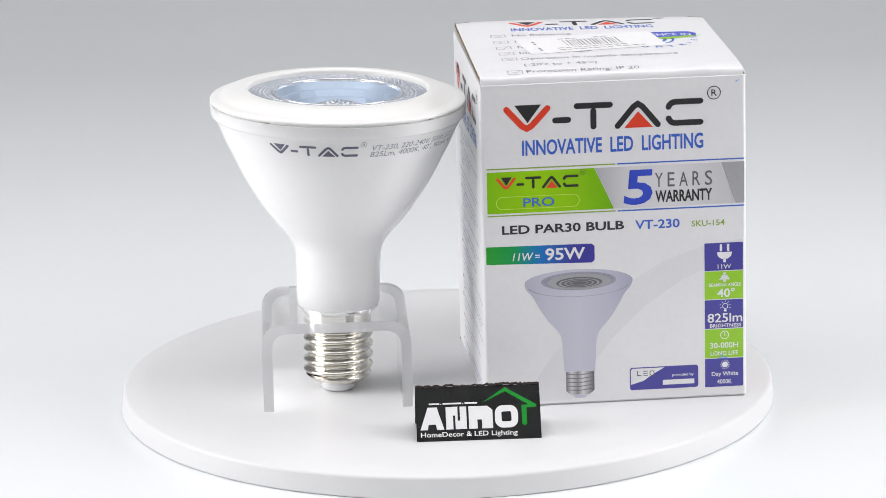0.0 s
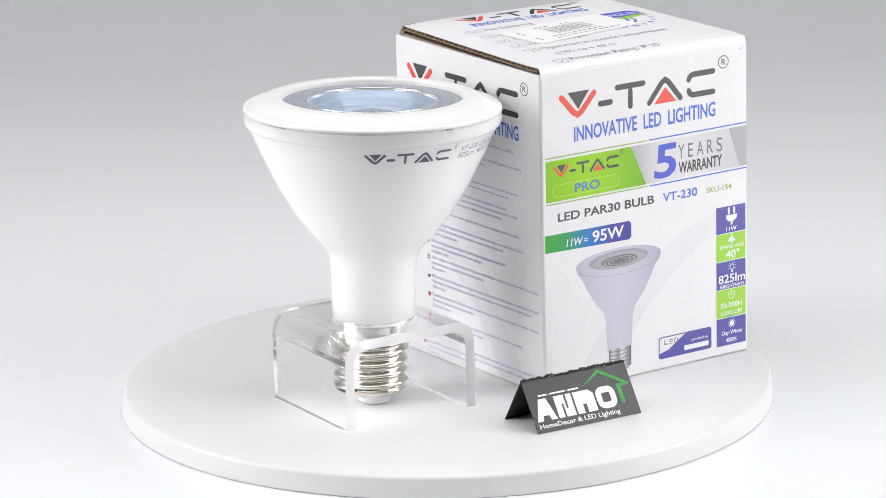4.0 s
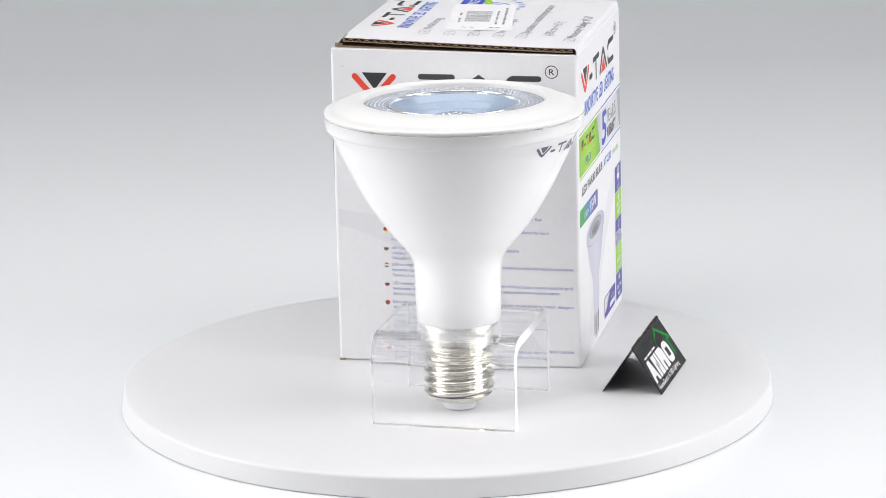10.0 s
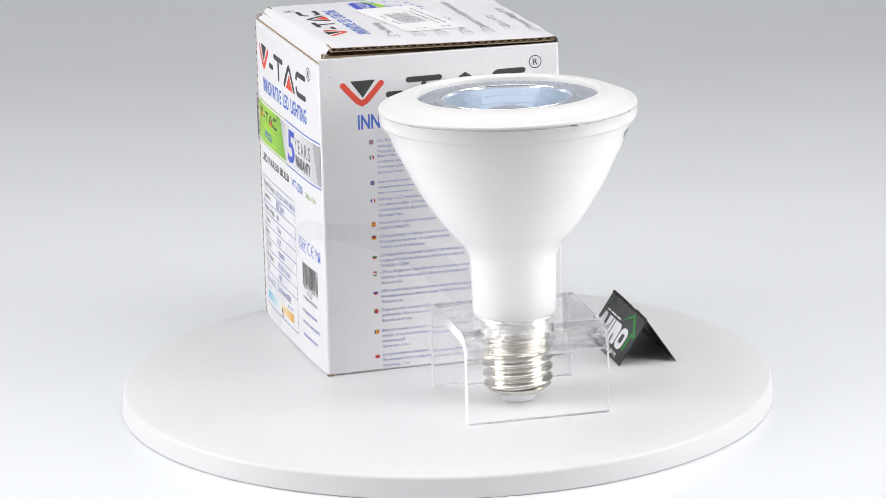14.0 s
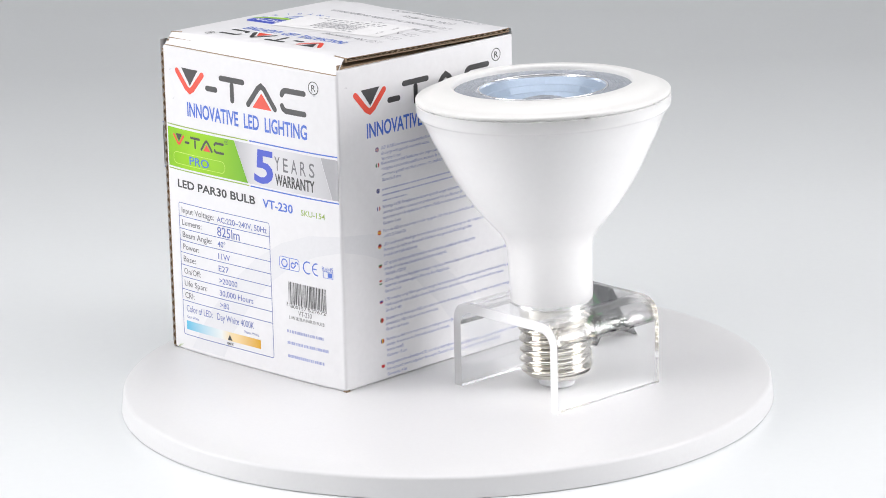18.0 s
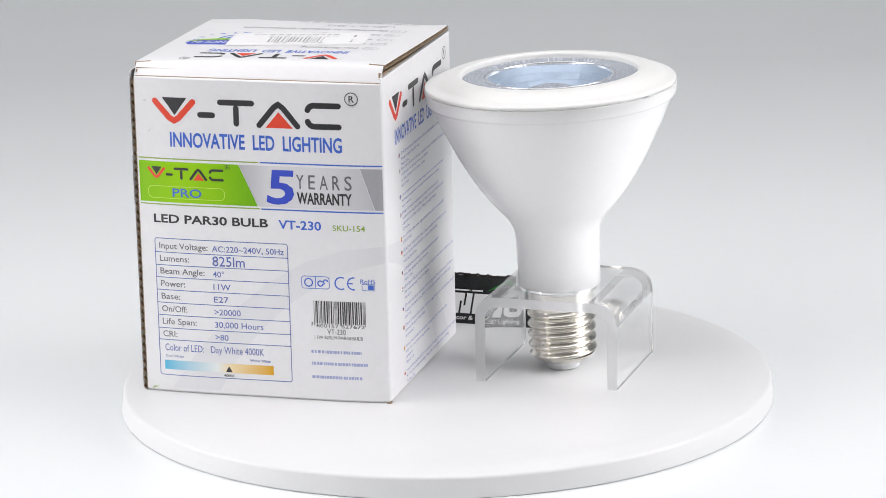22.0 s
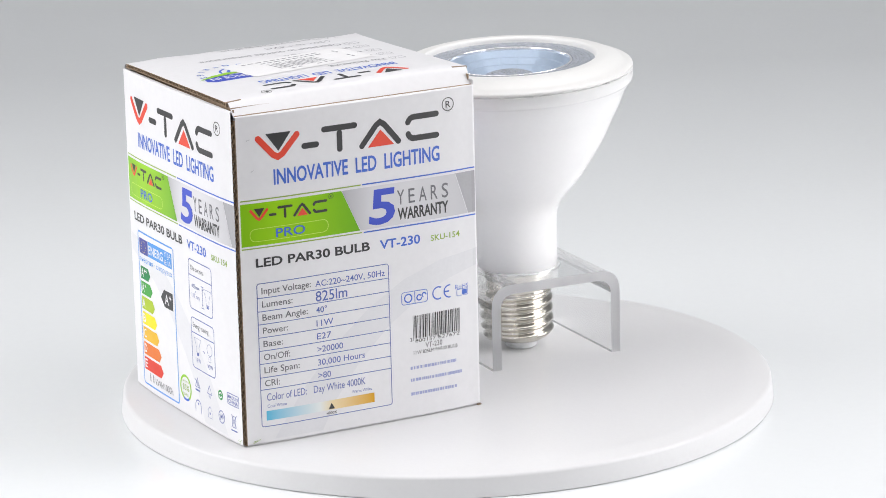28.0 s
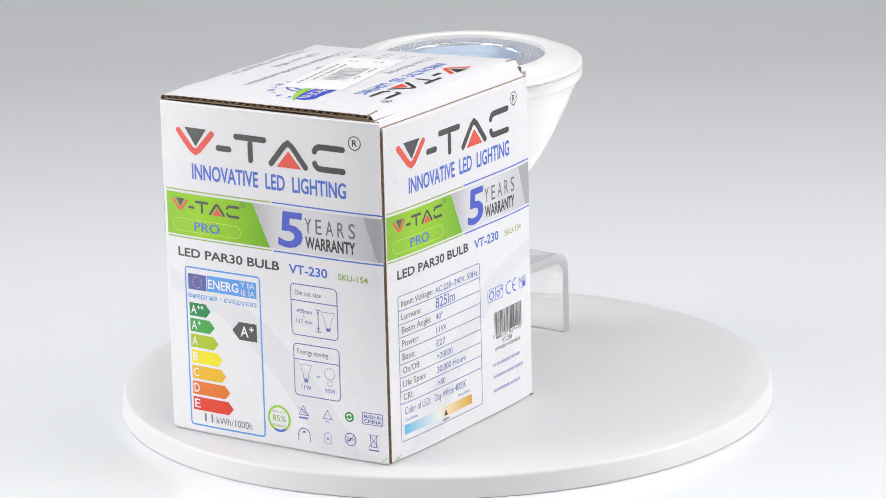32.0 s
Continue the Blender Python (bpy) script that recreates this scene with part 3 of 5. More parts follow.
        sun.stroke([(87.8 + 1.35 * math.cos(a), 13.7 + 1.35 * math.sin(a)), (87.8 + 1.8 * math.cos(a), 13.7 + 1.8 * math.sin(a))], 0.3, False)
    sun.lay("sun_symbol", WHITEINK, p, w, 2, joined=True)
    Print().panel(51.9, 5.5, 77.7, 14.2, 1.0).lay("maker_plate", NAVY, p, w, 1)
    Print().poly([(52.3, 7.6), (52.3, 13.2), (52.9, 13.8), (65.0, 13.8), (61.0, 11.6), (57.0, 8.9)][::-1]).lay("plate_corner", BOARD, p, w, 2)
    Print().box(54.6, 11.0, 55.0, 12.8).box(54.6, 10.9, 56.3, 11.3).box(57.0, 12.5, 58.7, 12.8).box(57.0, 11.7, 58.7, 12.0).box(57.0, 10.9, 58.7, 11.2).outline(59.5, 11.0, 61.0, 12.7, 0.3, 0.5).lay("plate_bar", GREYINK, p, w, 3)
    Print().text("provided by", 67.9, 76.0, 10.2, 11.2, 0.012).box(64.3, 7.0, 76.2, 8.9).lay("plate_lettering", WHITEINK, p, w, 2)


def print_table_side(p):
    w = on_table_side
    common_print(p, w)
    t = Print().outline(6.0, 8.0, 58.6, 61.6, 0.28, 0.9)
    for z in (56.2, 51.2, 46.4, 41.5, 36.5, 31.6, 26.5, 21.9):
        t.box(6.1, z - 0.14, 58.5, z + 0.14)
    t.lay("table_rule", TEXTBLUE, p, w, 1)
    labels = ("Input Voltage:", "Lumens:", "Beam Angle:", "Power:", "Base:", "On/Off:", "Life Span:", "CRI:")
    widths = (19.4, 11.9, 17.8, 9.8, 7.6, 10.2, 13.8, 5.8)
    values = ("AC:220~240V, 50Hz", "825lm", "40°", "11W", "E27", ">20000", "30,000 Hours", ">80")
    vw = (28.3, 12.8, 4.4, 6.8, 5.8, 10.4, 19.2, 5.2)
    a, b = Print(), Print()
    for k in range(8):
        z = 57.6 - 4.93 * k
        a.text(labels[k], 7.7, 7.7 + widths[k], z, z + 2.35, 0.006)
        b.text(values[k], 28.8, 28.8 + vw[k], z - (0.3 if k != 1 else 0.9), z + (2.0 if k != 1 else 2.9), 0.006)
    a.lay("table_label", GREYINK, p, w, 1)
    b.text("Day White 4000K", 26.8, 47.9, 17.6, 20.3).text("Color of LED:", 8.3, 24.0, 17.6, 20.3)
    b.lay("table_value", TEXTBLUE, p, w, 1)
    Print().text("Cool White", 8.4, 15.8, 15.0, 16.1).text("Warm White", 42.2, 50.4, 15.0, 16.1).lay("lettering", TEXTBLUE, p, w, 1)
    warm = gradient("cool_to_warm_print", [(0.0, lin(80, 180, 215)), (0.5, lin(225, 230, 228)), (0.62, lin(235, 215, 170)), (1.0, lin(215, 160, 20))], 0, 0.0396, -0.0039)
    Print().box(7.9, 10.2, 51.4, 13.8).lay("colour_scale", warm, p, w, 1, "strip fading from cool blue to warm amber")
    Print().poly([(32.5, 10.5), (35.1, 10.5), (33.8, 12.8)]).text("4000K", 31.7, 35.9, 8.6, 9.6).lay("scale_pointer", INK, p, w, 2)
    q = Print().outline(63.7, 45.0, 74.4, 49.7, 0.25, 1.0).ring(66.4, 47.3, 1.5, 0.5, 20)
    q.box(69.0, 45.1, 69.3, 49.6).ring(71.0, 47.0, 1.0, 0.5, 16, 40, 360).ring(73.0, 47.7, 0.8, 0.5, 12, 0, 250)
    q.ring(79.0, 47.4, 2.3, 0.5, 20, 60, 300).ring(83.8, 47.4, 2.3, 0.5, 20, 80, 280).box(81.6, 47.2, 83.6, 47.7)
    q.text("RoHS", 86.4, 92.0, 47.5, 49.2).outline(87.0, 44.9, 91.8, 47.3, 0.2, 0.3).box(89.2, 45.2, 91.4, 47.0)
    q.lay("approval_mark", BLUE, p, w, 1, joined=True)
    rng = random.Random(3)
    bars, x = Print(), 68.1
    while x < 88.0:
        k = rng.choice((0.18, 0.18, 0.36, 0.5))
        bars.box(x, 31.5 if (68.3 < x < 77.6 or 78.8 < x < 87.6) else 30.8, x + k, 40.3)
        x += k + rng.choice((0.2, 0.22, 0.4))
    bars.text("3", 66.7, 67.6, 30.6, 32.0).text("800157", 68.9, 77.5, 30.0, 31.3).text("627672", 78.6, 87.6, 30.0, 31.3)
    bars.text("VT-230", 73.1, 80.2, 27.5, 29.4).text("11W 825LM PAR30 BULB", 68.1, 86.7, 25.5, 26.8)
    bars.lay("barcode", INK, p, w, 1, "black printed barcode line")
    ad = Print()
    rng = random.Random(5)
    for z, x1 in ((19.5, 86.0), (14.9, 89.0), (9.6, 86.0)):
        word_bars(ad, 66.6, z + 0.4, x1 - 66.6, 1.15, rng)
    ad.lay("address_bar", FAINTBLUE, p, w, 1, joined=True)


def print_label_side(p):
    w = on_label_side
    common_print(p, w)
    Print().outline(8.9, 4.3, 42.3, 64.0, 0.6, 1.2).lay("label_outline", CYAN, p, w, 1)
    Print().box(10.1, 55.7, 18.4, 61.6).lay("flag_field", EUBLUE, p, w, 1)
    stars = Print()
    for k in range(12):
        stars.disc(14.2 + 2.1 * math.cos(radians(30 * k)), 58.6 + 2.1 * math.sin(radians(30 * k)), 0.22, 5)
    stars.lay("flag_star_ring", YELLOW, p, w, 2, joined=True)
    Print().box(18.7, 55.8, 40.7, 61.8).lay("title_field", CYAN, p, w, 1)
    Print().text("ENERG", 19.3, 32.8, 57.0, 60.4, 0.016).text("Y IJA", 34.0, 40.0, 59.4, 61.3).text("IE IA", 34.0, 40.0, 56.4, 58.3).lay("title_lettering", WHITEINK, p, w, 2)
    Print().text("енергия · ενεργεια", 9.8, 40.6, 52.6, 54.6, 0.004, ref="H").lay("lettering", CYAN, p, w, 1)
    classes = (("A++", 19.9, (0, 130, 65)), ("A+", 21.4, (60, 160, 60)), ("A", 22.9, (170, 195, 20)), ("B", 24.4, (240, 225, 10)),
               ("C", 25.8, (230, 180, 20)), ("D", 27.3, (225, 115, 25)), ("E", 28.6, (220, 55, 30)))
    for k, (body, tip, col) in enumerate(classes):
        z0 = 45.7 - 5.95 * k
        Print().poly([(10.2, z0), (tip - 2.2, z0), (tip, z0 + 2.5), (tip - 2.2, z0 + 5.0), (10.2, z0 + 5.0)]).lay("class_arrow", surface("class_ink", lin(*col), 0.4), p, w, 1)
        Print().text(body[0], 10.9, 13.4, z0 + 0.9, z0 + 4.2, 0.012).lay("class_letter", WHITEINK, p, w, 2)
        if len(body) > 1:
            Print().text(body[1:], 13.7, 13.7 + 1.5 * (len(body) - 1), z0 + 2.4, z0 + 4.6, 0.02).lay("class_letter", WHITEINK, p, w, 2)
    Print().poly([(29.4, 42.8), (32.5, 39.5), (40.3, 39.5), (40.3, 46.2), (32.5, 46.2)]).lay("rating_arrow", INK, p, w, 1)
    Print().text("A", 33.0, 36.6, 40.9, 44.8, 0.016).text("+", 37.0, 38.9, 43.0, 45.0, 0.03, ref="+").lay("rating_letter", WHITEINK, p, w, 2)
    Print().text("11", 15.2, 19.0, 6.1, 9.2, 0.012).text("kWh/1000h", 20.6, 36.7, 6.0, 8.6).lay("consumption", GREYINK, p, w, 1)
    fr = Print().outline(55.9, 45.0, 75.7, 63.8, 0.35, 1.6).box(56.0, 57.6, 75.6, 57.95).outline(56.3, 22.5, 75.9, 41.7, 0.35, 1.6).box(56.4, 35.8, 75.8, 36.15)
    fr.stroke([(67.4, 47.4), (67.4, 55.0)], 0.3, False).poly([(66.9, 48.6), (67.4, 47.4), (67.9, 48.6)]).poly([(66.9, 53.8), (67.9, 53.8), (67.4, 55.0)])
    fr.box(66.3, 47.0, 68.5, 47.3).box(66.3, 55.1, 68.5, 55.4)
    fr.stroke([(68.6, 54.8), (70.4, 51.2), (70.4, 49.2), (72.8, 49.2), (72.8, 51.2), (74.6, 54.8), (68.6, 54.8)], 0.15, False).box(70.7, 47.9, 72.5, 49.0)
    fr.stroke([(58.6, 34.2), (60.2, 30.8), (60.2, 29.0), (62.4, 29.0), (62.4, 30.8), (64.0, 34.2), (58.6, 34.2)], 0.15, False).box(60.5, 27.6, 62.2, 28.8)
    fr.ring(71.6, 32.2, 2.2, 0.18, 20).outline(70.7, 27.6, 72.5, 29.6, 0.18, 0.4)
    fr.text("=", 66.0, 67.6, 29.6, 31.0).text("11W", 59.2, 63.6, 24.9, 26.6).text("95W", 69.4, 73.9, 24.9, 26.6)
    fr.text("⌀95mm", 58.2, 64.7, 53.2, 54.8).text("x", 60.8, 61.6, 51.6, 52.9).text("117 mm", 58.0, 64.8, 49.5, 51.1)
    fr.lay("size_drawing", TEXTBLUE, p, w, 1)
    Print().text("Die cut size", 57.7, 68.9, 59.8, 61.6).text("Energy saving", 57.7, 71.2, 38.0, 39.9).lay("lettering", GREYINK, p, w, 1)
    Print().ring(48.8, 12.2, 4.6, 0.9, 32, -55, 245).lay("saving_ring", GREEN, p, w, 1)
    Print().ring(48.8, 12.2, 4.6, 0.9, 12, 245, 305).lay("saving_ring", BLUE, p, w, 1)
    Print().text("85%", 45.9, 51.8, 11.2, 13.4, 0.01).text("SAVE UP TO", 45.9, 51.7, 14.3, 15.0).text("ENERGY", 45.9, 51.6, 9.0, 10.0).lay("saving_lettering", DARKGREEN, p, w, 1)
    ic = Print().stroke([(57.6, 15.2), (59.6, 18.8), (61.6, 15.2), (57.6, 15.2)], 0.25, False).stroke([(57.3, 18.0), (62.0, 15.2)], 0.25, False).ring(59.6, 16.6, 0.7, 0.2, 12)
    ic.box(57.6, 13.7, 61.6, 14.4)
    ic.stroke([(68.2, 15.2), (70.1, 18.4), (72.0, 15.2), (68.2, 15.2)], 0.28, False).text("PE", 69.4, 70.8, 13.7, 14.6)
    ic.outline(84.9, 15.6, 93.1, 19.8, 0.3, 0.4).text("MADE IN", 85.5, 92.5, 17.9, 19.1, 0.015).text("CHINA", 85.5, 92.5, 16.1, 17.5, 0.02)
    ic.ring(59.7, 7.7, 2.5, 0.35, 16, 0, 180).box(57.0, 5.4, 57.35, 7.7).box(62.0, 5.4, 62.35, 7.7).box(59.2, 8.4, 60.2, 9.3)
    ic.stroke([(68.3, 6.0), (68.3, 9.0), (69.9, 10.4), (71.5, 9.0), (71.5, 6.0), (68.3, 6.0)], 0.18, False).disc(69.9, 7.8, 0.5, 8)
    ic.ring(79.6, 9.0, 2.3, 0.35, 24).text("24H", 77.9, 81.4, 8.3, 9.7, 0.01).stroke([(78.0, 7.3), (81.2, 10.7)], 0.3, False)
    ic.stroke([(87.8, 11.6), (88.2, 7.4), (90.2, 7.4), (90.6, 11.6), (87.6, 11.6)], 0.25, False).stroke([(87.2, 7.2), (91.2, 12.2)], 0.22, False).stroke([(91.2, 7.2), (87.2, 12.2)], 0.22, False).box(87.0, 5.9, 91.4, 6.4)
    ic.lay("care_symbol", TEXTBLUE, p, w, 1)
    Print().disc(79.4, 17.3, 1.9, 24).lay("recycling_mark", surface("recycling_ink", lin(40, 150, 75), 0.4), p, w, 1)
    Print().ring(79.4, 17.3, 0.95, 0.5, 16, 20, 170).ring(79.4, 17.3, 0.95, 0.5, 16, 200, 350).lay("recycling_arrow", WHITEINK, p, w, 2, joined=True)


R_, G_, B_, W_, Y_, K_ = (200, 60, 60), (60, 120, 80), (60, 70, 150), (232, 232, 232), (235, 190, 50), (45, 45, 50)
# height, direction of the stripes, their colours
FLAGS = ((92.0, "cross", (B_, W_, R_)), (86.0, "v", (G_, W_, R_)), (76.0, "cross", (B_, W_, B_)), (69.1, "v", (B_, W_, R_)), (59.7, "h", (R_, Y_, R_)), (54.4, "h", (K_, R_, Y_)),
         (46.9, "h", (W_, G_, R_)), (40.2, "h", (R_, W_, G_)), (32.7, "h", (W_, B_, R_)), (25.2, "v", (G_, R_, R_)), (17.0, "v", (B_, Y_, R_)), (7.3, "h", (W_, R_, R_)))
PARAGRAPHS = (("LED BULB Low power consumption.Instructions for use Before installation, cut off the", "discharge with general household waste.", "Warranty-5 years"),
              ("Illuminazione a led Sostituire solo dopo aver tolto la corrente dall'impianto, la procedura.", "rivolgersi a personale qualificato, secondo la normativa", "non vanno gettati nei rifiuti comuni, ma smaltite", "Garanzia-5 anni"),
              (78, 70, 18),
              ("Eclairage à LED Remplacez seulement après la coupe l'alimentation électrique", "comment installer, contactez un professionnel. Ne pas déposer les produits à la poubelle", "conformément à la législation en vigueur. Faible consommation d'énergie.", "Garantie-5 ans"),
              ("Foco de LED Instrucciones: instalar apagado. ¡No tirar junto a deshechos domésticos! Bajo", "5 AÑOS DE GARANTÍA"),
              ("LED Leuchtmittel Niedriger Stromverbrauch. Gebrauchsanweisung: vor der Installation das Gerät", "Entsorgen Sie nicht als Hausmüll! Rückkehr nur gewissen Recyclingstellen.", "Produkt hat 5 JahreGarantie"),
              ("LED крушка Инструкция:Инсталирайте при изключено захранване. Не изхвърляйте", "отпадъци! Ниска консумация на електрическа енергия.", "ГАРАНЦИЯ-5 ГОДИНИ"),
              ("LED-es világítótest Használati útmutató: helyezze üzembe kikapcsolt áramkör mellett. Ne dobja ki az általános", "háztartási szeméttel együtt! Alacsony áramfogyasztás.", "Garancia-5 év"),
              ("LED svetelný zdroj Nízka spotreba energie. Inštrukcie pred použitím: Pred inštaláciou vypnite elektrický prúd.", "Nevhadzujte do komunálneho odpadu. Nefunkčný tovar odovzdajte do separovaného zberu elektro odpadu.", "Záruka 5 roky"),
              ("Dispositivo de iluminação LED,com baixo consumo de energia. Instruções de uso Antes de instalar, desligue a", "alimentação. Não colocar no lixo doméstico.", "Garantia de 5 anos"),
              ("Iluminat cu led cu consum redus de energie. Instrucțiuni de folosire: înainte de instalare", "energie. A nu se arunca împreună cu gunoiul menajer.", "dumneavoastră.", "Garantie : 5 ani"),
              ("Energooszczędne oświetlenie LED, Instrukcja dotycząca użytkowania: Przed instalacją należy wyłączyć zasilanie.", "Nie wyrzucać razem z odpadami domowymi. Zwracać tylko w wyznaczonych punktach do utylizacji.", "Gwarancja: 5 lat"))


def print_text_side(p):
    w = on_text_side
    common_print(p, w, band=False)
    rng = random.Random(11)
    inks = {}
    for c in (R_, G_, B_, W_, Y_, K_):
        inks[c] = surface("flag_ink", lin(*c), 0.4, var=0.15, scale=900)
    for (z, way, cols), lines in zip(FLAGS, PARAGRAPHS):
        if way == "cross":
            Print().disc(19.0, z, 0.95, 16).lay("flag_dot", inks[cols[0]], p, w, 1)
            Print().box(18.75, z - 0.88, 19.25, z + 0.88).box(18.12, z - 0.25, 19.88, z + 0.25).lay("flag_cross", inks[cols[1]], p, w, 2)
            Print().box(18.87, z - 0.9, 19.13, z + 0.9).box(18.1, z - 0.12, 19.9, z + 0.12).lay("flag_cross", inks[cols[2]], p, w, 3)
        else:
            for k, c in enumerate(cols):
                g0, g1 = math.acos(1 - 2 * k / 3), math.acos(max(-1.0, 1 - 2 * (k + 1) / 3))
                arc = [g0 + (g1 - g0) * q / 4 for q in range(5)]
                pts = [(0.95 * math.cos(g), 0.95 * math.sin(g)) for g in arc] + [(0.95 * math.cos(g), -0.95 * math.sin(g)) for g in arc[::-1]]
                Print().poly([(19.0 + y, z + x) if way == "h" else (19.0 - x, z + y) for x, y in pts]).lay("flag_stripe", inks[c], p, w, 1)
        pr = Print()
        for k, line in enumerate(lines):
            y = z - 0.2 - 2.15 * k
            if isinstance(line, str):
                pr.text(line, 21.2, 21.2 + min(71.0, len(line) * 0.665), y, y + 1.15)
            else:
                word_bars(pr, 21.2, y, line * 0.75, 0.6, rng)
        pr.lay("paragraph", SMALLBLUE if isinstance(lines[0], str) else FAINTBLUE, p, w, 1, joined=not isinstance(lines[0], str))


def print_lid(p):
    w = on_lid
    brand_mark(p, w, 18.5, 74.0, 76.5, 85.0, 1)
    Print().text("INNOVATIVE  LED  LIGHTING", 17.8, 72.5, 69.2, 74.2, 0.018).lay("slogan", BLUE, p, w)
    tick = Print()
    for z in (62.0, 52.0, 42.6, 33.0, 24.0, 5.5):
        tick.outline(9.0, z - 1.9, 14.4, z + 1.9, 0.22, 0.05, 1).stroke([(11.0, z + 0.3), (11.8, z - 1.0), (13.2, z + 1.4)], 0.2, False)
    tick.lay("tick_box", LID_SHEEN_INK, p, w)
    t = Print().text("No flickering", 17.0, 39.5, 60.6, 63.8).text("N", 17.0, 19.4, 50.6, 53.6).text("No", 17.0, 22.0, 41.2, 44.2)
    t.text("Instant On light", 16.6, 44.0, 31.6, 34.8).text("Operation in outside temperature", 16.0, 74.6, 22.2, 25.6)
    t.text("(-20'c to + 45'c)", 16.0, 43.0, 13.0, 16.4).text("Protection Rating: IP 20", 15.9, 57.4, 4.0, 7.4)
    t.lay("feature_line", LID_SHEEN_INK, p, w)
    Print().poly([(60, 51.0), (86.0, 52.0), (87.0, 57.5), (84.5, 60.5), (60, 60.0)]).lay("emblem_field", DEEPBLUE, p, w, 1)
    Print().text("PRESENCE IN", 61.0, 84.5, 53.5, 57.5, 0.015).lay("emblem_lettering", WHITEINK, p, w, 2)
    Print().poly([(68, 49.5), (78, 51.5), (89, 54.5), (82, 50.0), (75, 47.5)]).lay("emblem_leaf", GREEN, p, w, 3)
    Print().ring(68.5, 47.5, 8.0, 0.9, 24, -100, 30).ring(68.5, 47.5, 5.0, 1.2, 24, -110, 40).lay("emblem_ring", BLUE, p, w, 1)
    for k, c in enumerate("UNTRIES"):
        a = radians(-112 + 19.0 * k)
        x, y = 70.0 + 15.0 * math.cos(a), 50.0 + 15.0 * math.sin(a)
        vs, fs = font_mesh(c, 0.015, 0.0)
        pr = Print()
        g = a + math.pi / 2
        pr.v = [(x + 3.6 * ((q[0] - 0.35) * math.cos(g) - (q[1] - 0.35) * math.sin(g)), y + 3.6 * ((q[0] - 0.35) * math.sin(g) + (q[1] - 0.35) * math.cos(g))) for q in vs]
        pr.f = list(fs)
        pr.lay("emblem_lettering", BLUE, p, w, 1)
    a = radians(8.0)

    def rot(x, y):
        return (44.5 + x * math.cos(a) - y * math.sin(a), 46.0 + x * math.sin(a) + y * math.cos(a))
    pts = rounded([(-26, 0), (-26, -12.5), (27, -12.5), (27, 12.5), (-26, 12.5), (-26, 0)], [0, 1, 1, 1, 1, 0], 3)
    Print().poly([rot(*q) for q in pts[:-1]]).lay("sticker", STICKER, p, w, 3, "white paper price sticker")
    rng = random.Random(8)
    bars, x = Print(), -9.0
    while x < 12.5:
        k = rng.choice((0.2, 0.25, 0.4, 0.55))
        bars.poly([rot(x, -3.6), rot(x + k, -3.6), rot(x + k, 6.4), rot(x, 6.4)])
        x += k + rng.choice((0.7, 1.1))
    for y, x0, x1 in ((8.0, -10.0, -4.0), (8.0, 4.0, 8.0), (-6.5, -14.0, 14.0), (-9.5, -14.0, 20.0)):
        x = x0
        while x < x1:
            k = rng.uniform(0.8, 2.6)
            bars.poly([rot(x, y), rot(x + k, y), rot(x + k, y + 0.9), rot(x, y + 0.9)])
            x += k + 1.0
    for y in (-8, -5.5, 2, 5):
        bars.poly([rot(-21, y), rot(-20, y), rot(-20, y + 1.6), rot(-21, y + 1.6)])
    bars.lay("sticker_barcode", LID_SHEEN_INK, p, w, 4, joined=True)


def wave(length, pitch, amp, n=8):
    return [(length * k / (n * int(length / pitch)), amp * math.sin(2 * math.pi * k / n)) for k in range(n * int(length / pitch) + 1)]


def panel_mesh(a, b, round_a, round_b, inward, z0, z1, thick=1.6, rise=0.0, bulge=()):
    """An upright board from plan point a to b (mm), corner arcs at its ends bent inward."""
    a, b, n = Vector(a), Vector(b), Vector(inward)
    d = (b - a).normalized()
    out = []
    if round_a:
        out += [a + d * (round_a - round_a * math.sin(g)) + n * (round_a - round_a * math.cos(g)) for g in (0.785, 0.5, 0.25)]
    out += [a + d * round_a] + [a + d * q - n * h for q, h in bulge] + [b - d * round_b]
    if round_b:
        out += [b - d * (round_b - round_b * math.sin(g)) + n * (round_b - round_b * math.cos(g)) for g in (0.25, 0.5, 0.785)]
    inner = [a + d * (round_a + 0.6) + n * thick, b - d * (round_b + 0.6) + n * thick]
    plan = out + inner[::-1]
    m = len(plan)
    levels = [(z0, 0.9), (z0 + 0.9, 0.0), (z1 - 0.35, 0.0), (z1, 0.3)]
    verts = [((q + n * e) / 1000).to_tuple() + ((z + (rise * (1 - (q - a).dot(d) / (b - a).length) if z > z0 + 2 else 0.0)) / 1000,) for z, e in levels for q in plan]
    faces = []
    for i in range(len(levels) - 1):
        for k in range(m):
            faces.append((i * m + k, i * m + (k + 1) % m, (i + 1) * m + (k + 1) % m, (i + 1) * m + k))
    faces += [tuple(range(m))[::-1], tuple(range(3 * m, 4 * m))]
    bm = bmesh.new()
    me = mesh_of("panel", verts, faces)
    bm.from_mesh(me)
    bmesh.ops.recalc_face_normals(bm, faces=bm.faces[:])
    return bm


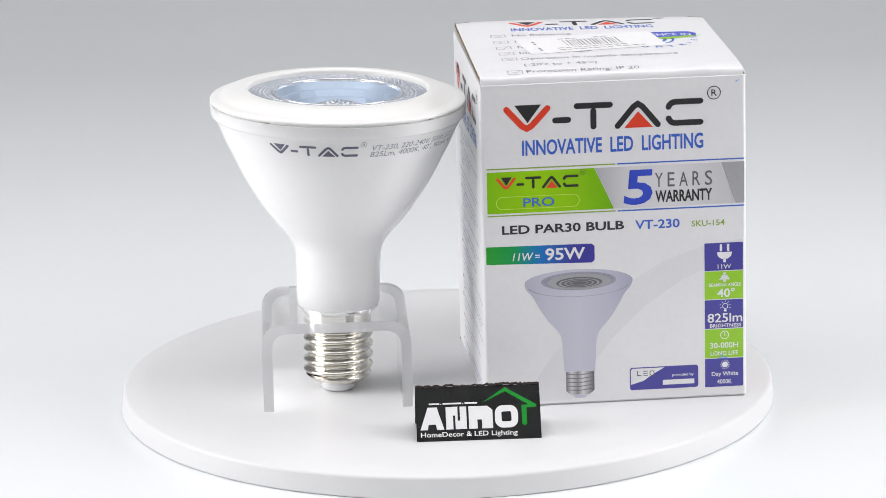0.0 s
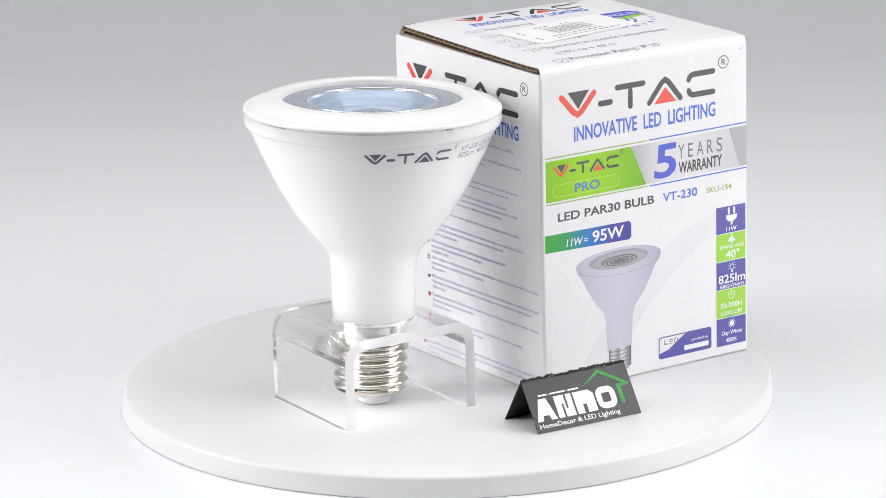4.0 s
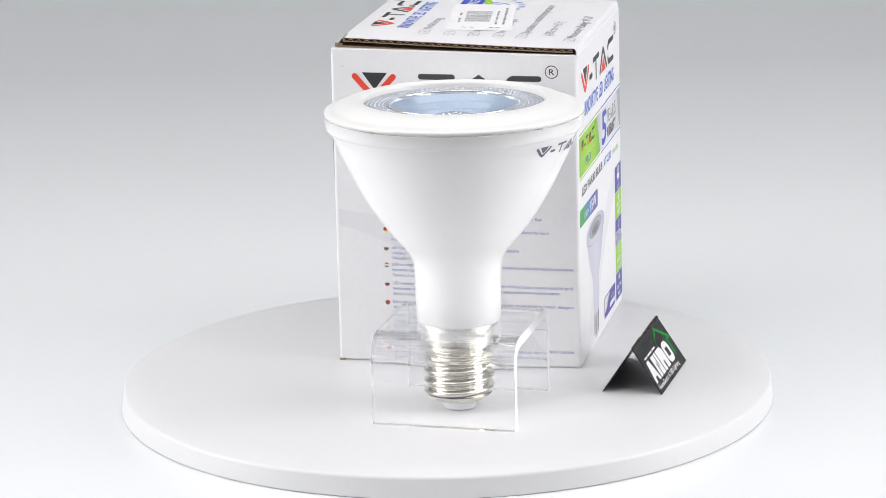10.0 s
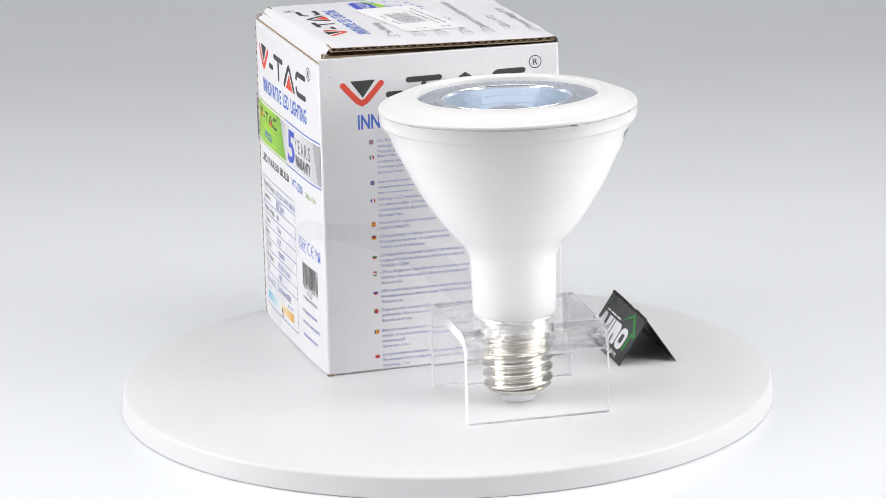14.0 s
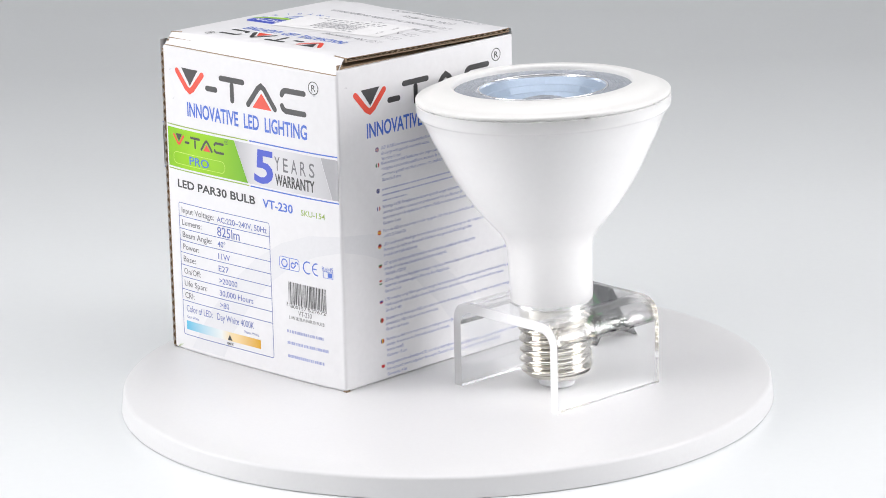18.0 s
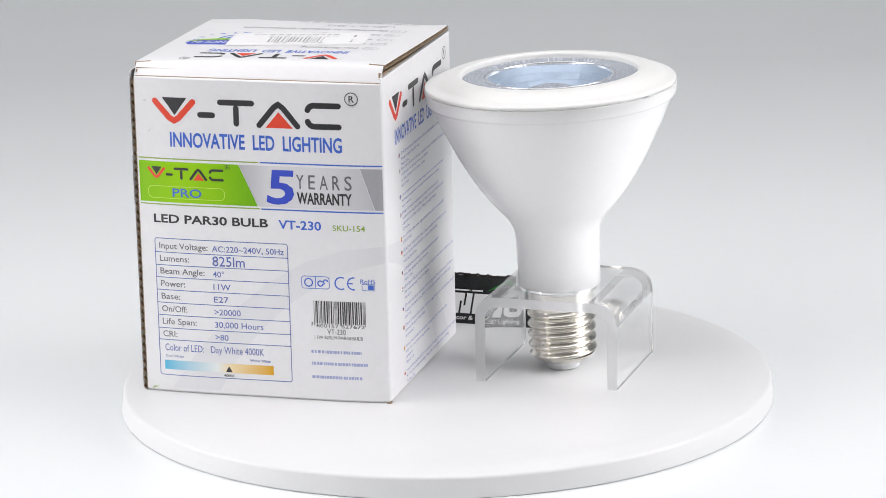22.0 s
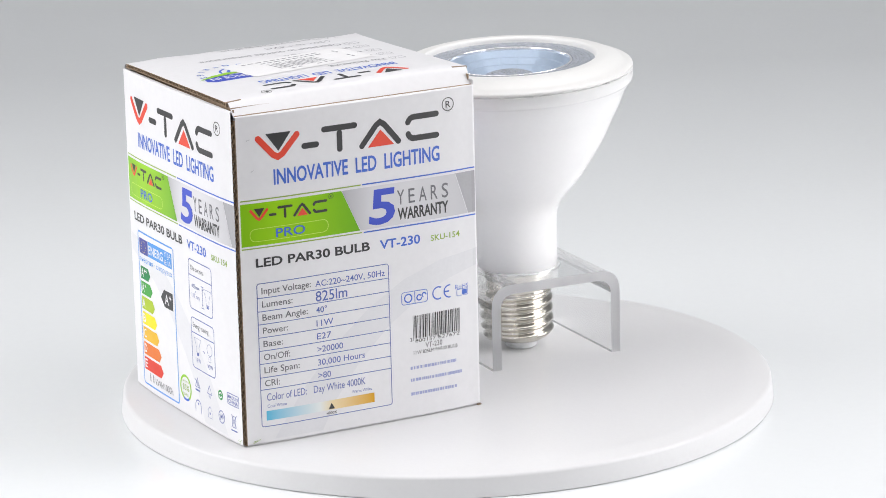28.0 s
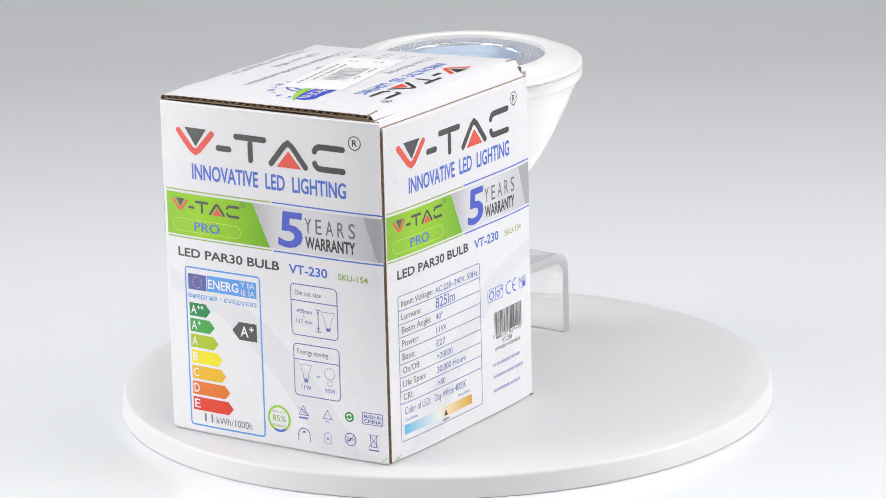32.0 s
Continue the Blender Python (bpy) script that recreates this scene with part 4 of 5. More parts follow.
def build_carton():
    box = tagged(new("carton"), "white printed corrugated bulb carton with its lid slightly raised", "box")
    front = part("front_panel", panel_mesh((U0, V0), (U1, V0), 1.3, 1.3, (0, 1), 1.2, 124.1), BOARD, box, "white printed face with a picture of the bulb")
    label = part("label_panel", panel_mesh((U1, V0), (U1, V1 - 0.05), 1.3, 0, (-1, 0), 1.2, 125.6, 0.3, -0.9, [(q - 0.2, h * LABEL_BOW) for q, h in BREAKS]), BOARD, box, "white face with an energy rating chart", True)
    table = part("table_panel", panel_mesh((U1 - 1.8, V1), (U0, V1), 0, 1.3, (0, -1), 1.2, 123.5, 1.6, 0.0, [(q - 0.8, h * TABLE_BOW) for q, h in BREAKS]), BOARD, box, "white face with a data table", True)
    text = part("text_panel", panel_mesh((U0, V1), (U0, V0), 1.3, 1.3, (1, 0), 1.2, 124.3, 1.6, 1.1), BOARD, box, "white face with small multilingual paragraphs")
    ends = ((V0 + 2, 123.2), (V1 - 3, 126.2))
    verts = [(u / 1000, v / 1000, (z - q) / 1000) for q in (0, 1.5) for v, z in ends for u in (U0 + 1.7, U1 - 1.7)]
    part("dust_flap", mesh_of("flap", verts, [(0, 1, 3, 2), (4, 6, 7, 5), (0, 4, 5, 1), (1, 5, 7, 3), (3, 7, 6, 2), (2, 6, 4, 0)]), KRAFT, box, "brown inner flap under the lid")
    for u, v0, v1 in ((U0 + 1.5, 4.6, 1.8), (LID_U1 - 1.7, 3.6, 2.0)):
        part("flap_end", slab(u - 0.2, u + 0.25, V1 - v0, V1 - v1, 123.7, lid_height(u, V1 - 5.5) - 2.4), KRAFT, box, "brown end of the tuck flap")
    part("board_edge", slab(U0 + 1.0, U1 - 2.0, V1 - 1.45, V1 - 0.35, 123.4, 123.65), KRAFT, table, "brown top edge of the board")
    part("worn_corner", slab(U0 - 0.1, U0 + 1.7, V1 - 2.2, V1 + 0.05, 1.15, 1.6, 0.15), KRAFT, box, "brown crushed lower corner")
    part("bottom_flap", slab(U0 + 2, U1 - 2, V0 + 2, V1 - 2, 1.7, 3.2), KRAFT, box)
    # glued joint: the cut edge of the board, with its flutes
    pts = wave(120.0, 3.2, 0.55)
    verts = [((U1 - 0.98 + y) / 1000, (V1 - 0.05 - q) / 1000, (2.0 + z) / 1000) for z, y in pts for q in (0.0, 2.0)]
    verts2 = [((U1 - 0.72 + y) / 1000, (V1 - 0.05 - q) / 1000, (2.0 + z) / 1000) for z, y in pts for q in (0.0, 2.0)]
    strip = [(2 * i, 2 * i + 1, 2 * i + 3, 2 * i + 2) for i in range(len(pts) - 1)]
    k = len(verts)
    ends = [(2 * i, 2 * i + 2, k + 2 * i + 2, k + 2 * i) for i in range(len(pts) - 1)]
    part("joint_fluting", mesh_of("flutes", verts + verts2, strip + [tuple(k + i for i in q) for q in strip] + ends), KRAFT, label, "brown corrugated cut edge")
    part("joint_liner", slab(U1 - 1.78, U1 - 1.52, V1 - 2.0, V1 - 0.02, 1.6, 122.0), KRAFT, label)
    # lid
    n = 14
    grid, faces = [], []
    for j in range(n + 1):
        for i in range(n + 1):
            u, v = U0 + 0.4 + (LID_U1 - U0 - 0.8) * i / n, V0 + 1.4 + (V1 - V0 - 6.9) * j / n
            grid.append((u, v, lid_height(u, v)))
    m = n + 1
    for j in range(n):
        for i in range(n):
            faces.append((j * m + i, j * m + i + 1, (j + 1) * m + i + 1, (j + 1) * m + i))
    base = len(grid)
    # rolled edges: the front hinge and the tuck flap at the back
    for row, (y0, sgn) in enumerate(((V0 + 1.4, -1), (V1 - 5.5, 1))):
        prev = [(0 if row == 0 else n * m) + i for i in range(m)]
        steps = 5
        for s in range(1, steps + 3):
            g = min(s, steps) / steps * math.pi / 2
            drop = 0 if s <= steps else (s - steps) * (1.2 if row == 0 else 3.0)
            crease = ((0.0, 0.0), (0.14, 0.05), (0.32, 0.2), (0.62, 0.54), (0.88, 0.84), (1.0, 1.0))[min(s, steps)]
            cur = []
            for i in range(m):
                u = U0 + 0.4 + (LID_U1 - U0 - 0.8) * i / n
                if row == 1:
                    u = max(U0 + 0.7, min(LID_U1 - 0.9, u))
                h = lid_height(u, y0)
                fall, reach = (2.4, 1.2) if row == 0 else (h - 123.2, 4.6)
                cur.append(len(grid))
                if row:
                    grid.append((u, y0 + reach * crease[0] - (0.4 * (s - steps) if s > steps else 0), h - fall * crease[1] - drop))
                else:
                    grid.append((u, y0 - reach * math.sin(g), h - fall * (1 - math.cos(g)) - drop))
            for i in range(n):
                q = (prev[i], prev[i + 1], cur[i + 1], cur[i])
                faces.append(q if row else q[::-1])
            prev = cur
    lid = part("lid", mesh_of("lid", [(a / 1000, b / 1000, c / 1000) for a, b, c in grid], faces), BOARD, box, "white printed lid with brown cut edges", True)
    for side in (0, 1):
        u_edge, sgn = (U0 + 0.4, 1) if side == 0 else (LID_U1 - 0.4, -1)
        length = V1 - V0 - 7.6
        pts = wave(length, 3.1, 0.48)
        verts, vlow = [], []
        for y, h in pts:
            v = V0 + 1.8 + y
            z = lid_height(u_edge, v) - 1.05 + h
            for q in (0.0, 2.5):
                verts.append(((u_edge + sgn * q) / 1000, v / 1000, (z + 0.13) / 1000))
                vlow.append(((u_edge + sgn * q) / 1000, v / 1000, (z - 0.13) / 1000))
        strip = [(2 * i, 2 * i + 1, 2 * i + 3, 2 * i + 2) for i in range(len(pts) - 1)]
        k = len(verts)
        ends = [(2 * i, 2 * i + 2, k + 2 * i + 2, k + 2 * i) for i in range(len(pts) - 1)]
        part("lid_fluting", mesh_of("flutes", verts + vlow, strip + [tuple(k + i for i in q) for q in strip] + ends), KRAFT, lid, "brown corrugated flutes in the cut edge")
    verts, faces = [], []
    for off in (0.35, 1.65):
        for th in (0.0, 0.3):
            for j in range(n + 1):
                for i in range(n + 1):
                    u, v = U0 + 0.5 + (LID_U1 - U0 - 1.0) * i / n, V0 + 1.6 + (V1 - V0 - 7.2) * j / n
                    verts.append((u / 1000, v / 1000, (lid_height(u, v) - off - th + 0.33) / 1000))
    mm = m * m
    for layer in range(2):
        a, b = layer * 2 * mm, (layer * 2 + 1) * mm
        for q in range(2):
            o = a if q == 0 else b
            if layer == 0 and q == 0:
                continue
            for j in range(n):
                for i in range(n):
                    faces.append((o + j * m + i, o + j * m + i + 1, o + (j + 1) * m + i + 1, o + (j + 1) * m + i))
        rim = [(j * m, (j + 1) * m) for j in range(n)] + [(j * m + n, (j + 1) * m + n) for j in range(n)]
        faces += [(a + x, a + y, b + y, b + x) for x, y in rim]
    part("lid_liner", mesh_of("liners", verts, faces), KRAFT, lid, "brown paper liners")
    for u0, u1 in ((U0 + 0.2, U0 + 6.2), (LID_U1 - 6.2, LID_U1 - 0.2)):
        v = V1 - 5.5
        verts = [(u / 1000, (v + dv) / 1000, (lid_height(u, v) + dz) / 1000) for u in (u0, u1) for dv, dz in ((-0.25, 0.12), (0.35, 0.02), (0.35, -1.6), (-0.25, -1.5))]
        part("lid_slit", mesh_of("slit", verts, [(0, 1, 5, 4), (1, 2, 6, 5), (2, 3, 7, 6), (3, 0, 4, 7), (0, 3, 2, 1), (4, 5, 6, 7)]), KRAFT, lid, "brown cut between lid and tuck flap")
    # print
    swoosh(front, on_front, True)
    swoosh(label, on_label_side, False)
    swoosh(table, on_table_side, True)
    swoosh(text, on_text_side, False)
    print_front(front)
    print_table_side(table)
    print_label_side(label)
    print_text_side(text)
    print_lid(lid)
    # wear: scuffs on the board and stray ink
    rng = random.Random(21)

    def scuff(panel, where, x, z, count, spread, material, w=0.16):
        for _ in range(count):
            px, pz = x + rng.uniform(-spread, spread), z + rng.uniform(-spread, spread) * 0.6
            g, n = rng.uniform(-0.5, 0.5), rng.uniform(0.5, 1.5)
            Print().stroke([(px, pz), (px + n * 0.5 * math.cos(g), pz + n * 0.5 * math.sin(g)), (px + n * math.cos(g + 0.3), pz + n * math.sin(g + 0.3))], w, False).lay("scuff_mark", material, panel, where, 5)
    scuff(table, on_table_side, 85.0, 115.5, 7, 1.6, SILVER)
    scuff(table, on_table_side, 4.4, 114.6, 3, 0.7, SILVER)
    scuff(table, on_table_side, 5.0, 103.0, 2, 0.5, SILVER)
    scuff(table, on_table_side, 3.4, 2.8, 6, 1.2, DARKGREEN)
    scuff(label, on_label_side, 93.0, 3.0, 4, 1.0, DARKGREEN)
    scuff(front, on_front, 86.6, 16.6, 8, 1.4, CYAN, 0.22)
    scuff(front, on_front, 92.0, 121.5, 3, 0.8, CYAN)
    scuff(text, on_text_side, 3.0, 118.0, 3, 0.9, SILVER)
    return box


# ---- the lamp ----
BODY = [(46.4, 113.4), (46.4, 112.5), (46.4, 112.4), (47.6, 112.35), (47.8, 112.1), (47.6, 109.0), (47.3, 107.9), (46.3, 107.0), (45.6, 105.8), (44.8, 104.4), (44.2, 103.2), (42.0, 97.6), (40.0, 94.0), (35.8, 85.0), (31.8, 78.2), (27.5, 71.6),
        (23.0, 66.0), (19.2, 61.8), (17.2, 58.6), (16.3, 55.8), (16.0, 52.0), (15.9, 47.6), (15.7, 36.0), (15.6, 35.0), (15.3, 34.2), (13.0, 34.0)]


def body_radius(z):
    for (r0, z0), (r1, z1) in zip(BODY, BODY[1:]):
        if z1 <= z <= z0:
            return r1 + (r0 - r1) * (z - z1) / (z0 - z1)
    return 45.0


def build_lamp():
    lamp = tagged(new("reflector_bulb"), "white reflector spot bulb with nickel screw cap in a clear stand", "light bulb")
    fine = []
    for (r0, z0), (r1, z1) in zip(BODY, BODY[1:]):
        fine += [(r0 + (r1 - r0) * k / 3, z0 + (z1 - z0) * k / 3) for k in range(3)]
    fine.append(BODY[-1])
    for _ in range(2):
        fine = fine[:28] + [((fine[i - 1][0] + 2 * fine[i][0] + fine[i + 1][0]) / 4, (fine[i - 1][1] + 2 * fine[i][1] + fine[i + 1][1]) / 4) for i in range(28, len(fine) - 6)] + fine[-6:]
    body = part("body", lathe(fine[::-1], 128), BULB, lamp, "smooth white tapered body", True)
    for k in range(9):
        clip = part("clip", slab(-1.1, 1.1, 46.0, 47.6, 112.35, 112.75), BULB, lamp)
        clip.matrix_basis = Matrix.Rotation(radians(40.0 * k + 12.0), 4, "Z")
    prof = rounded([(46.0, 112.7), (47.7, 112.8), (47.7, 113.9), (46.4, 114.5), (44.0, 115.0), (41.4, 116.6), (38.0, 117.7), (34.1, 117.8), (33.5, 117.0), (33.3, 114.5)],
                   [0, 0.3, 0.6, 0.8, 1.2, 1.6, 2, 0.8, 0.4, 0], 5)
    part("bezel", lathe(prof, 160), BEZEL, lamp, "glossy white front ring", True)
    # screw cap: a helical thread
    nz, nt, pitch = 120, 72, 4.05
    verts, faces = [], []
    for j in range(nz + 1):
        z = 6.6 + (34.0 - 6.6) * j / nz
        for k in range(nt):
            th = 2 * math.pi * k / nt
            ph = ((z - 8.0) / pitch - (k / nt - 0.385)) * 2 * math.pi
            fade = max(0.0, min(1.0, (26.5 - z) / 2.5)) * max(0.0, min(1.0, (z - 6.4) / 1.5))
            crest = math.cos(ph)
            r = 12.35 + 0.85 * (crest if crest > 0 else crest * 0.9) * fade + (0.25 if z > 25 else 0.0)
            if z < 7.4:
                r -= (7.4 - z) * 0.7
            verts.append((r * math.cos(th) / 1000, r * math.sin(th) / 1000, z / 1000))
    for j in range(nz):
        for k in range(nt):
            faces.append((j * nt + k, j * nt + (k + 1) % nt, (j + 1) * nt + (k + 1) % nt, (j + 1) * nt + k))
    part("screw_cap", mesh_of("cap", verts, faces), NICKEL, lamp, "shiny nickel screw thread", True)
    part("collar", lathe(rounded([(13.4, 34.3), (13.5, 30.2), (13.1, 29.6), (12.4, 29.5)], [0, 0.3, 0.3, 0]), 96), BULB, lamp, "white plastic collar above the screw cap", True)
    part("cap_cone", lathe(rounded([(12.2, 7.0), (11.4, 5.9), (9.6, 4.7), (7.8, 4.2)], [0, 1, 1.5, 0])), NICKEL, lamp, "", True)
    part("insulator", lathe(rounded([(8.2, 4.5), (6.6, 2.9), (6.1, 1.4), (5.3, 0.9), (0.01, 0.88)], [0, 0.4, 0.5, 0.5, 0])), GLASSWHITE, lamp, "pale grey contact insulator", True)
    part("contact", lathe(rounded([(4.2, 1.4), (3.4, 0.9), (0.01, 0.9)], [0, 0.4, 0])), NICKEL, lamp, "", True)
    # optics
    optic = part("lens_ring", lathe([(33.4, 115.6), (30.5, 115.6), (25.9, 115.5), (24.2, 115.3)], 120), FACETED, lamp, "clear faceted outer lens ring", True)
    dots = bmesh.new()
    for row, (r, count) in enumerate(((32.4, 104), (31.0, 100), (29.6, 96), (28.2, 92), (26.8, 88), (25.6, 84))):
        for k in range(count):
            a = 2 * math.pi * (k + 0.5 * (row % 2)) / count
            z = 115.45
            bmesh.ops.create_icosphere(dots, subdivisions=1, radius=0.00092, matrix=Matrix.LocRotScale((r * math.cos(a) / 1000, r * math.sin(a) / 1000, z / 1000), None, (1, 1, 0.55)))
    part("dimple_pattern", dots, FACETED, optic, "", True)["kind"] = "stuff"
    bowl = [(24.0, 115.2)]
    for k in range(5):
        r0, z0 = 23.6 - 2.5 * k, 114.6 - 2.3 * k
        bowl += [(r0, z0), (r0 - 1.5, z0 - 2.1), (r0 - 2.1, z0 - 2.2)]
    bowl += [(9.0, 103.0)]
    n, verts, faces = 144, [], []
    for i, (r, z) in enumerate(bowl):
        deep = 0.4 * min(1.0, i / 3)
        for k in range(n):
            g = 2 * math.pi * k / n
            q = (r - deep * abs(math.sin(9 * g)) * (0.5 + 0.5 * math.cos(3 * g + i))) / 1000
            verts.append((q * math.cos(g), q * math.sin(g), z / 1000))
    for i in range(len(bowl) - 1):
        for k in range(n):
            faces.append((i * n + k, i * n + (k + 1) % n, (i + 1) * n + (k + 1) % n, (i + 1) * n + k))
    part("reflector", mesh_of("reflector", verts, faces), REFLECTOR, lamp, "mirrored inner bowl with facets, bluish reflection in its colour")
    part("reflector_rim", lathe(rounded([(23.7, 114.8), (23.8, 116.0), (24.4, 116.0), (24.5, 115.2)], [0, 0.25, 0.25, 0]), 128), RIMWHITE, lamp, "bright polished rim of the inner bowl", True)
    chip = part("centre_lens", lathe([(9.4, 103.0), (9.0, 109.6), (7.0, 110.9), (4.0, 111.6), (0.01, 111.9)], 64), FACETED, lamp, "pebbled centre lens", True)
    peb = bmesh.new()
    for ring_r, count in ((1.6, 6), (3.4, 12), (5.2, 18), (7.0, 24), (8.5, 28)):
        for k in range(count):
            a = 2 * math.pi * k / count
            z = 111.8 - ring_r ** 2 * 0.022
            bmesh.ops.create_icosphere(peb, subdivisions=1, radius=0.0010, matrix=Matrix.LocRotScale((ring_r * math.cos(a) / 1000, ring_r * math.sin(a) / 1000, z / 1000), None, (1, 1, 0.6)))
    part("pebble_pattern", peb, FACETED, chip, "", True)["kind"] = "stuff"
    # print round the body: x in mm along the arc from its middle, y the height

    def on_body(x, y, d):
        a = radians(-66.0) + x / 43.8
        r = (body_radius(y) + 0.08 + d) / 1000
        return (r * math.cos(a), r * math.sin(a), y / 1000)
    brand_mark(body, on_body, -24.4, 8.3, 100.9, 104.9, 1, mono=BULBINK, reg=1.0)
    Print().text("VT-230, 220-240V, 50Hz, E27, PF", 13.4, 58.4, 103.0, 105.0, 0.0, 0.15).text("825Lm, 4000K, 40°, 90mA, 450", 13.0, 57.4, 100.4, 102.4, 0.0, 0.15).lay("rating_print", BULBTEXT, body, on_body, 1, "small grey slanted lettering")
    return lamp


# ---- the clear stand: a bent sheet with a hole ----
def build_stand():
    stand = tagged(new("acrylic_stand"), "clear bent acrylic stand with a round hole holding the bulb", "display stand")
    hx, hy, top, th, r = 27.8, 27.0, 33.5, 3.8, 9.0
    outer = rounded([(-hx, 0.0), (-hx, top), (hx, top), (hx, 0.0)], [0, r, r, 0], 14)
    inner = rounded([(-hx + th, 0.0), (-hx + th, top - th), (hx - th, top - th), (hx - th, 0.0)], [0, r - th + 1, r - th + 1, 0], 14)
    hole, n = 15.0, 48
    # legs with their bends, left and right of the plate
    bend = 17.0
    bm = bmesh.new()
    for sgn in (-1, 1):
        po = [q for q in outer if q[0] * sgn >= bend]
        pi = [q for q in inner if q[0] * sgn > 0]
        po, pi = sorted(po, key=lambda q: (q[1], -abs(q[0]))), sorted(pi, key=lambda q: (q[1], -abs(q[0])))
        po.append((sgn * bend, top))
        pi.append((sgn * bend, top - th))
        rows = [[bm.verts.new((x / 1000, y / 1000, z / 1000)) for x, z in prof] for prof in (po, pi) for y in (-hy, hy)]
        of, ob, nf, nb = rows
        for a, b in ((of, ob), (nb, nf)):
            for i in range(len(a) - 1):
                bm.faces.new((a[i], a[i + 1], b[i + 1], b[i]))
        for a, b in ((of, nf), (nb, ob)):
            la = len(a)
            for i in range(la - 1):
                bm.faces.new((a[i], b[min(i, len(b) - 1)], b[i + 1], a[i + 1]))
        bm.faces.new((of[0], ob[0], nb[0], nf[0]))
    # plate round the hole
    def square(a):
        c, s = math.cos(a), math.sin(a)
        k = min(bend / abs(c) if abs(c) > 1e-6 else 1e9, hy / abs(s) if abs(s) > 1e-6 else 1e9)
        return (c * k, s * k)
    corner = math.atan2(hy, bend)
    angles = sorted({round(2 * math.pi * k / n, 6) for k in range(n)} | {round(q % (2 * math.pi), 6) for q in (corner, math.pi - corner, math.pi + corner, -corner)})
    loops = []
    for z in (top, top - th):
        loops.append([bm.verts.new((x / 1000, y / 1000, z / 1000)) for x, y in (square(a) for a in angles)])
        loops.append([bm.verts.new((1.7 / 1000 + hole * math.cos(a) / 1000, 1.2 / 1000 + hole * math.sin(a) / 1000, z / 1000)) for a in angles])
    m = len(angles)
    for k in range(m):
        j = (k + 1) % m
        bm.faces.new((loops[0][k], loops[0][j], loops[1][j], loops[1][k]))
        bm.faces.new((loops[2][k], loops[3][k], loops[3][j], loops[2][j]))
        bm.faces.new((loops[1][k], loops[1][j], loops[3][j], loops[3][k]))
        (x0, y0), (x1, y1) = square(angles[k]), square(angles[j])
        if abs(abs(y0) - hy) < 1e-3 and abs(abs(y1) - hy) < 1e-3 and y0 * y1 > 0:
            bm.faces.new((loops[0][k], loops[2][k], loops[2][j], loops[0][j]))
    bmesh.ops.remove_doubles(bm, verts=bm.verts[:], dist=1e-5)
    bmesh.ops.recalc_face_normals(bm, faces=bm.faces[:])
    cut = [[], []]
    for f in bm.faces:
        if abs(f.normal.y) > 0.99 and abs(abs(f.calc_center_median().y) - hy / 1000) < 1e-4:
            cut[0 if f.normal.y < 0 else 1].append([(v.co.x, v.co.y, v.co.z) for v in f.verts])
    wall = [f for f in bm.faces if abs(f.normal.z) < 0.1 and math.hypot(f.calc_center_median().x - 0.0017, f.calc_center_median().y - 0.0012) < 0.0155]
    ring = [[(v.co.x, v.co.y, v.co.z) for v in f.verts] for f in wall]
    bends = [f for f in bm.faces if abs(f.calc_center_median().x) > 0.0171 and f.calc_center_median().z > (top - r - 0.1) / 1000 and abs(f.normal.y) < 0.5]
    for sgn in (-1, 1):
        curved = bmesh.new()
        for f in bends:
            if f.calc_center_median().x * sgn > 0:
                curved.faces.new([curved.verts.new(v.co) for v in f.verts])
        bmesh.ops.remove_doubles(curved, verts=curved.verts[:], dist=1e-6)
        part("bend", curved, BENT, stand, "heat-bent shoulder of the sheet", True).visible_shadow = False
    bmesh.ops.delete(bm, geom=bends, context="FACES_ONLY")
    sheet = part("flat_sheet", bm, ACRYLIC, stand, "clear polished acrylic sheet", True)
    sheet.visible_shadow = False
    for name, side in (("cut_edge", cut[0]), ("cut_edge", cut[1]), ("hole_edge", ring)):
        verts, faces = [], []
        for f in side:
            faces.append(tuple(range(len(verts), len(verts) + len(f))))
            verts += [(x, y + math.copysign(0.00004, y), z) if name == "cut_edge" else (0.0017 + (x - 0.0017) * 0.996, 0.0012 + (y - 0.0012) * 0.996, z) for x, y, z in f]
        part(name, mesh_of("edge", verts, faces), FROST if name == "cut_edge" else FROSTHOLE, stand, "frosted white saw-cut edge").visible_shadow = False
    return stand


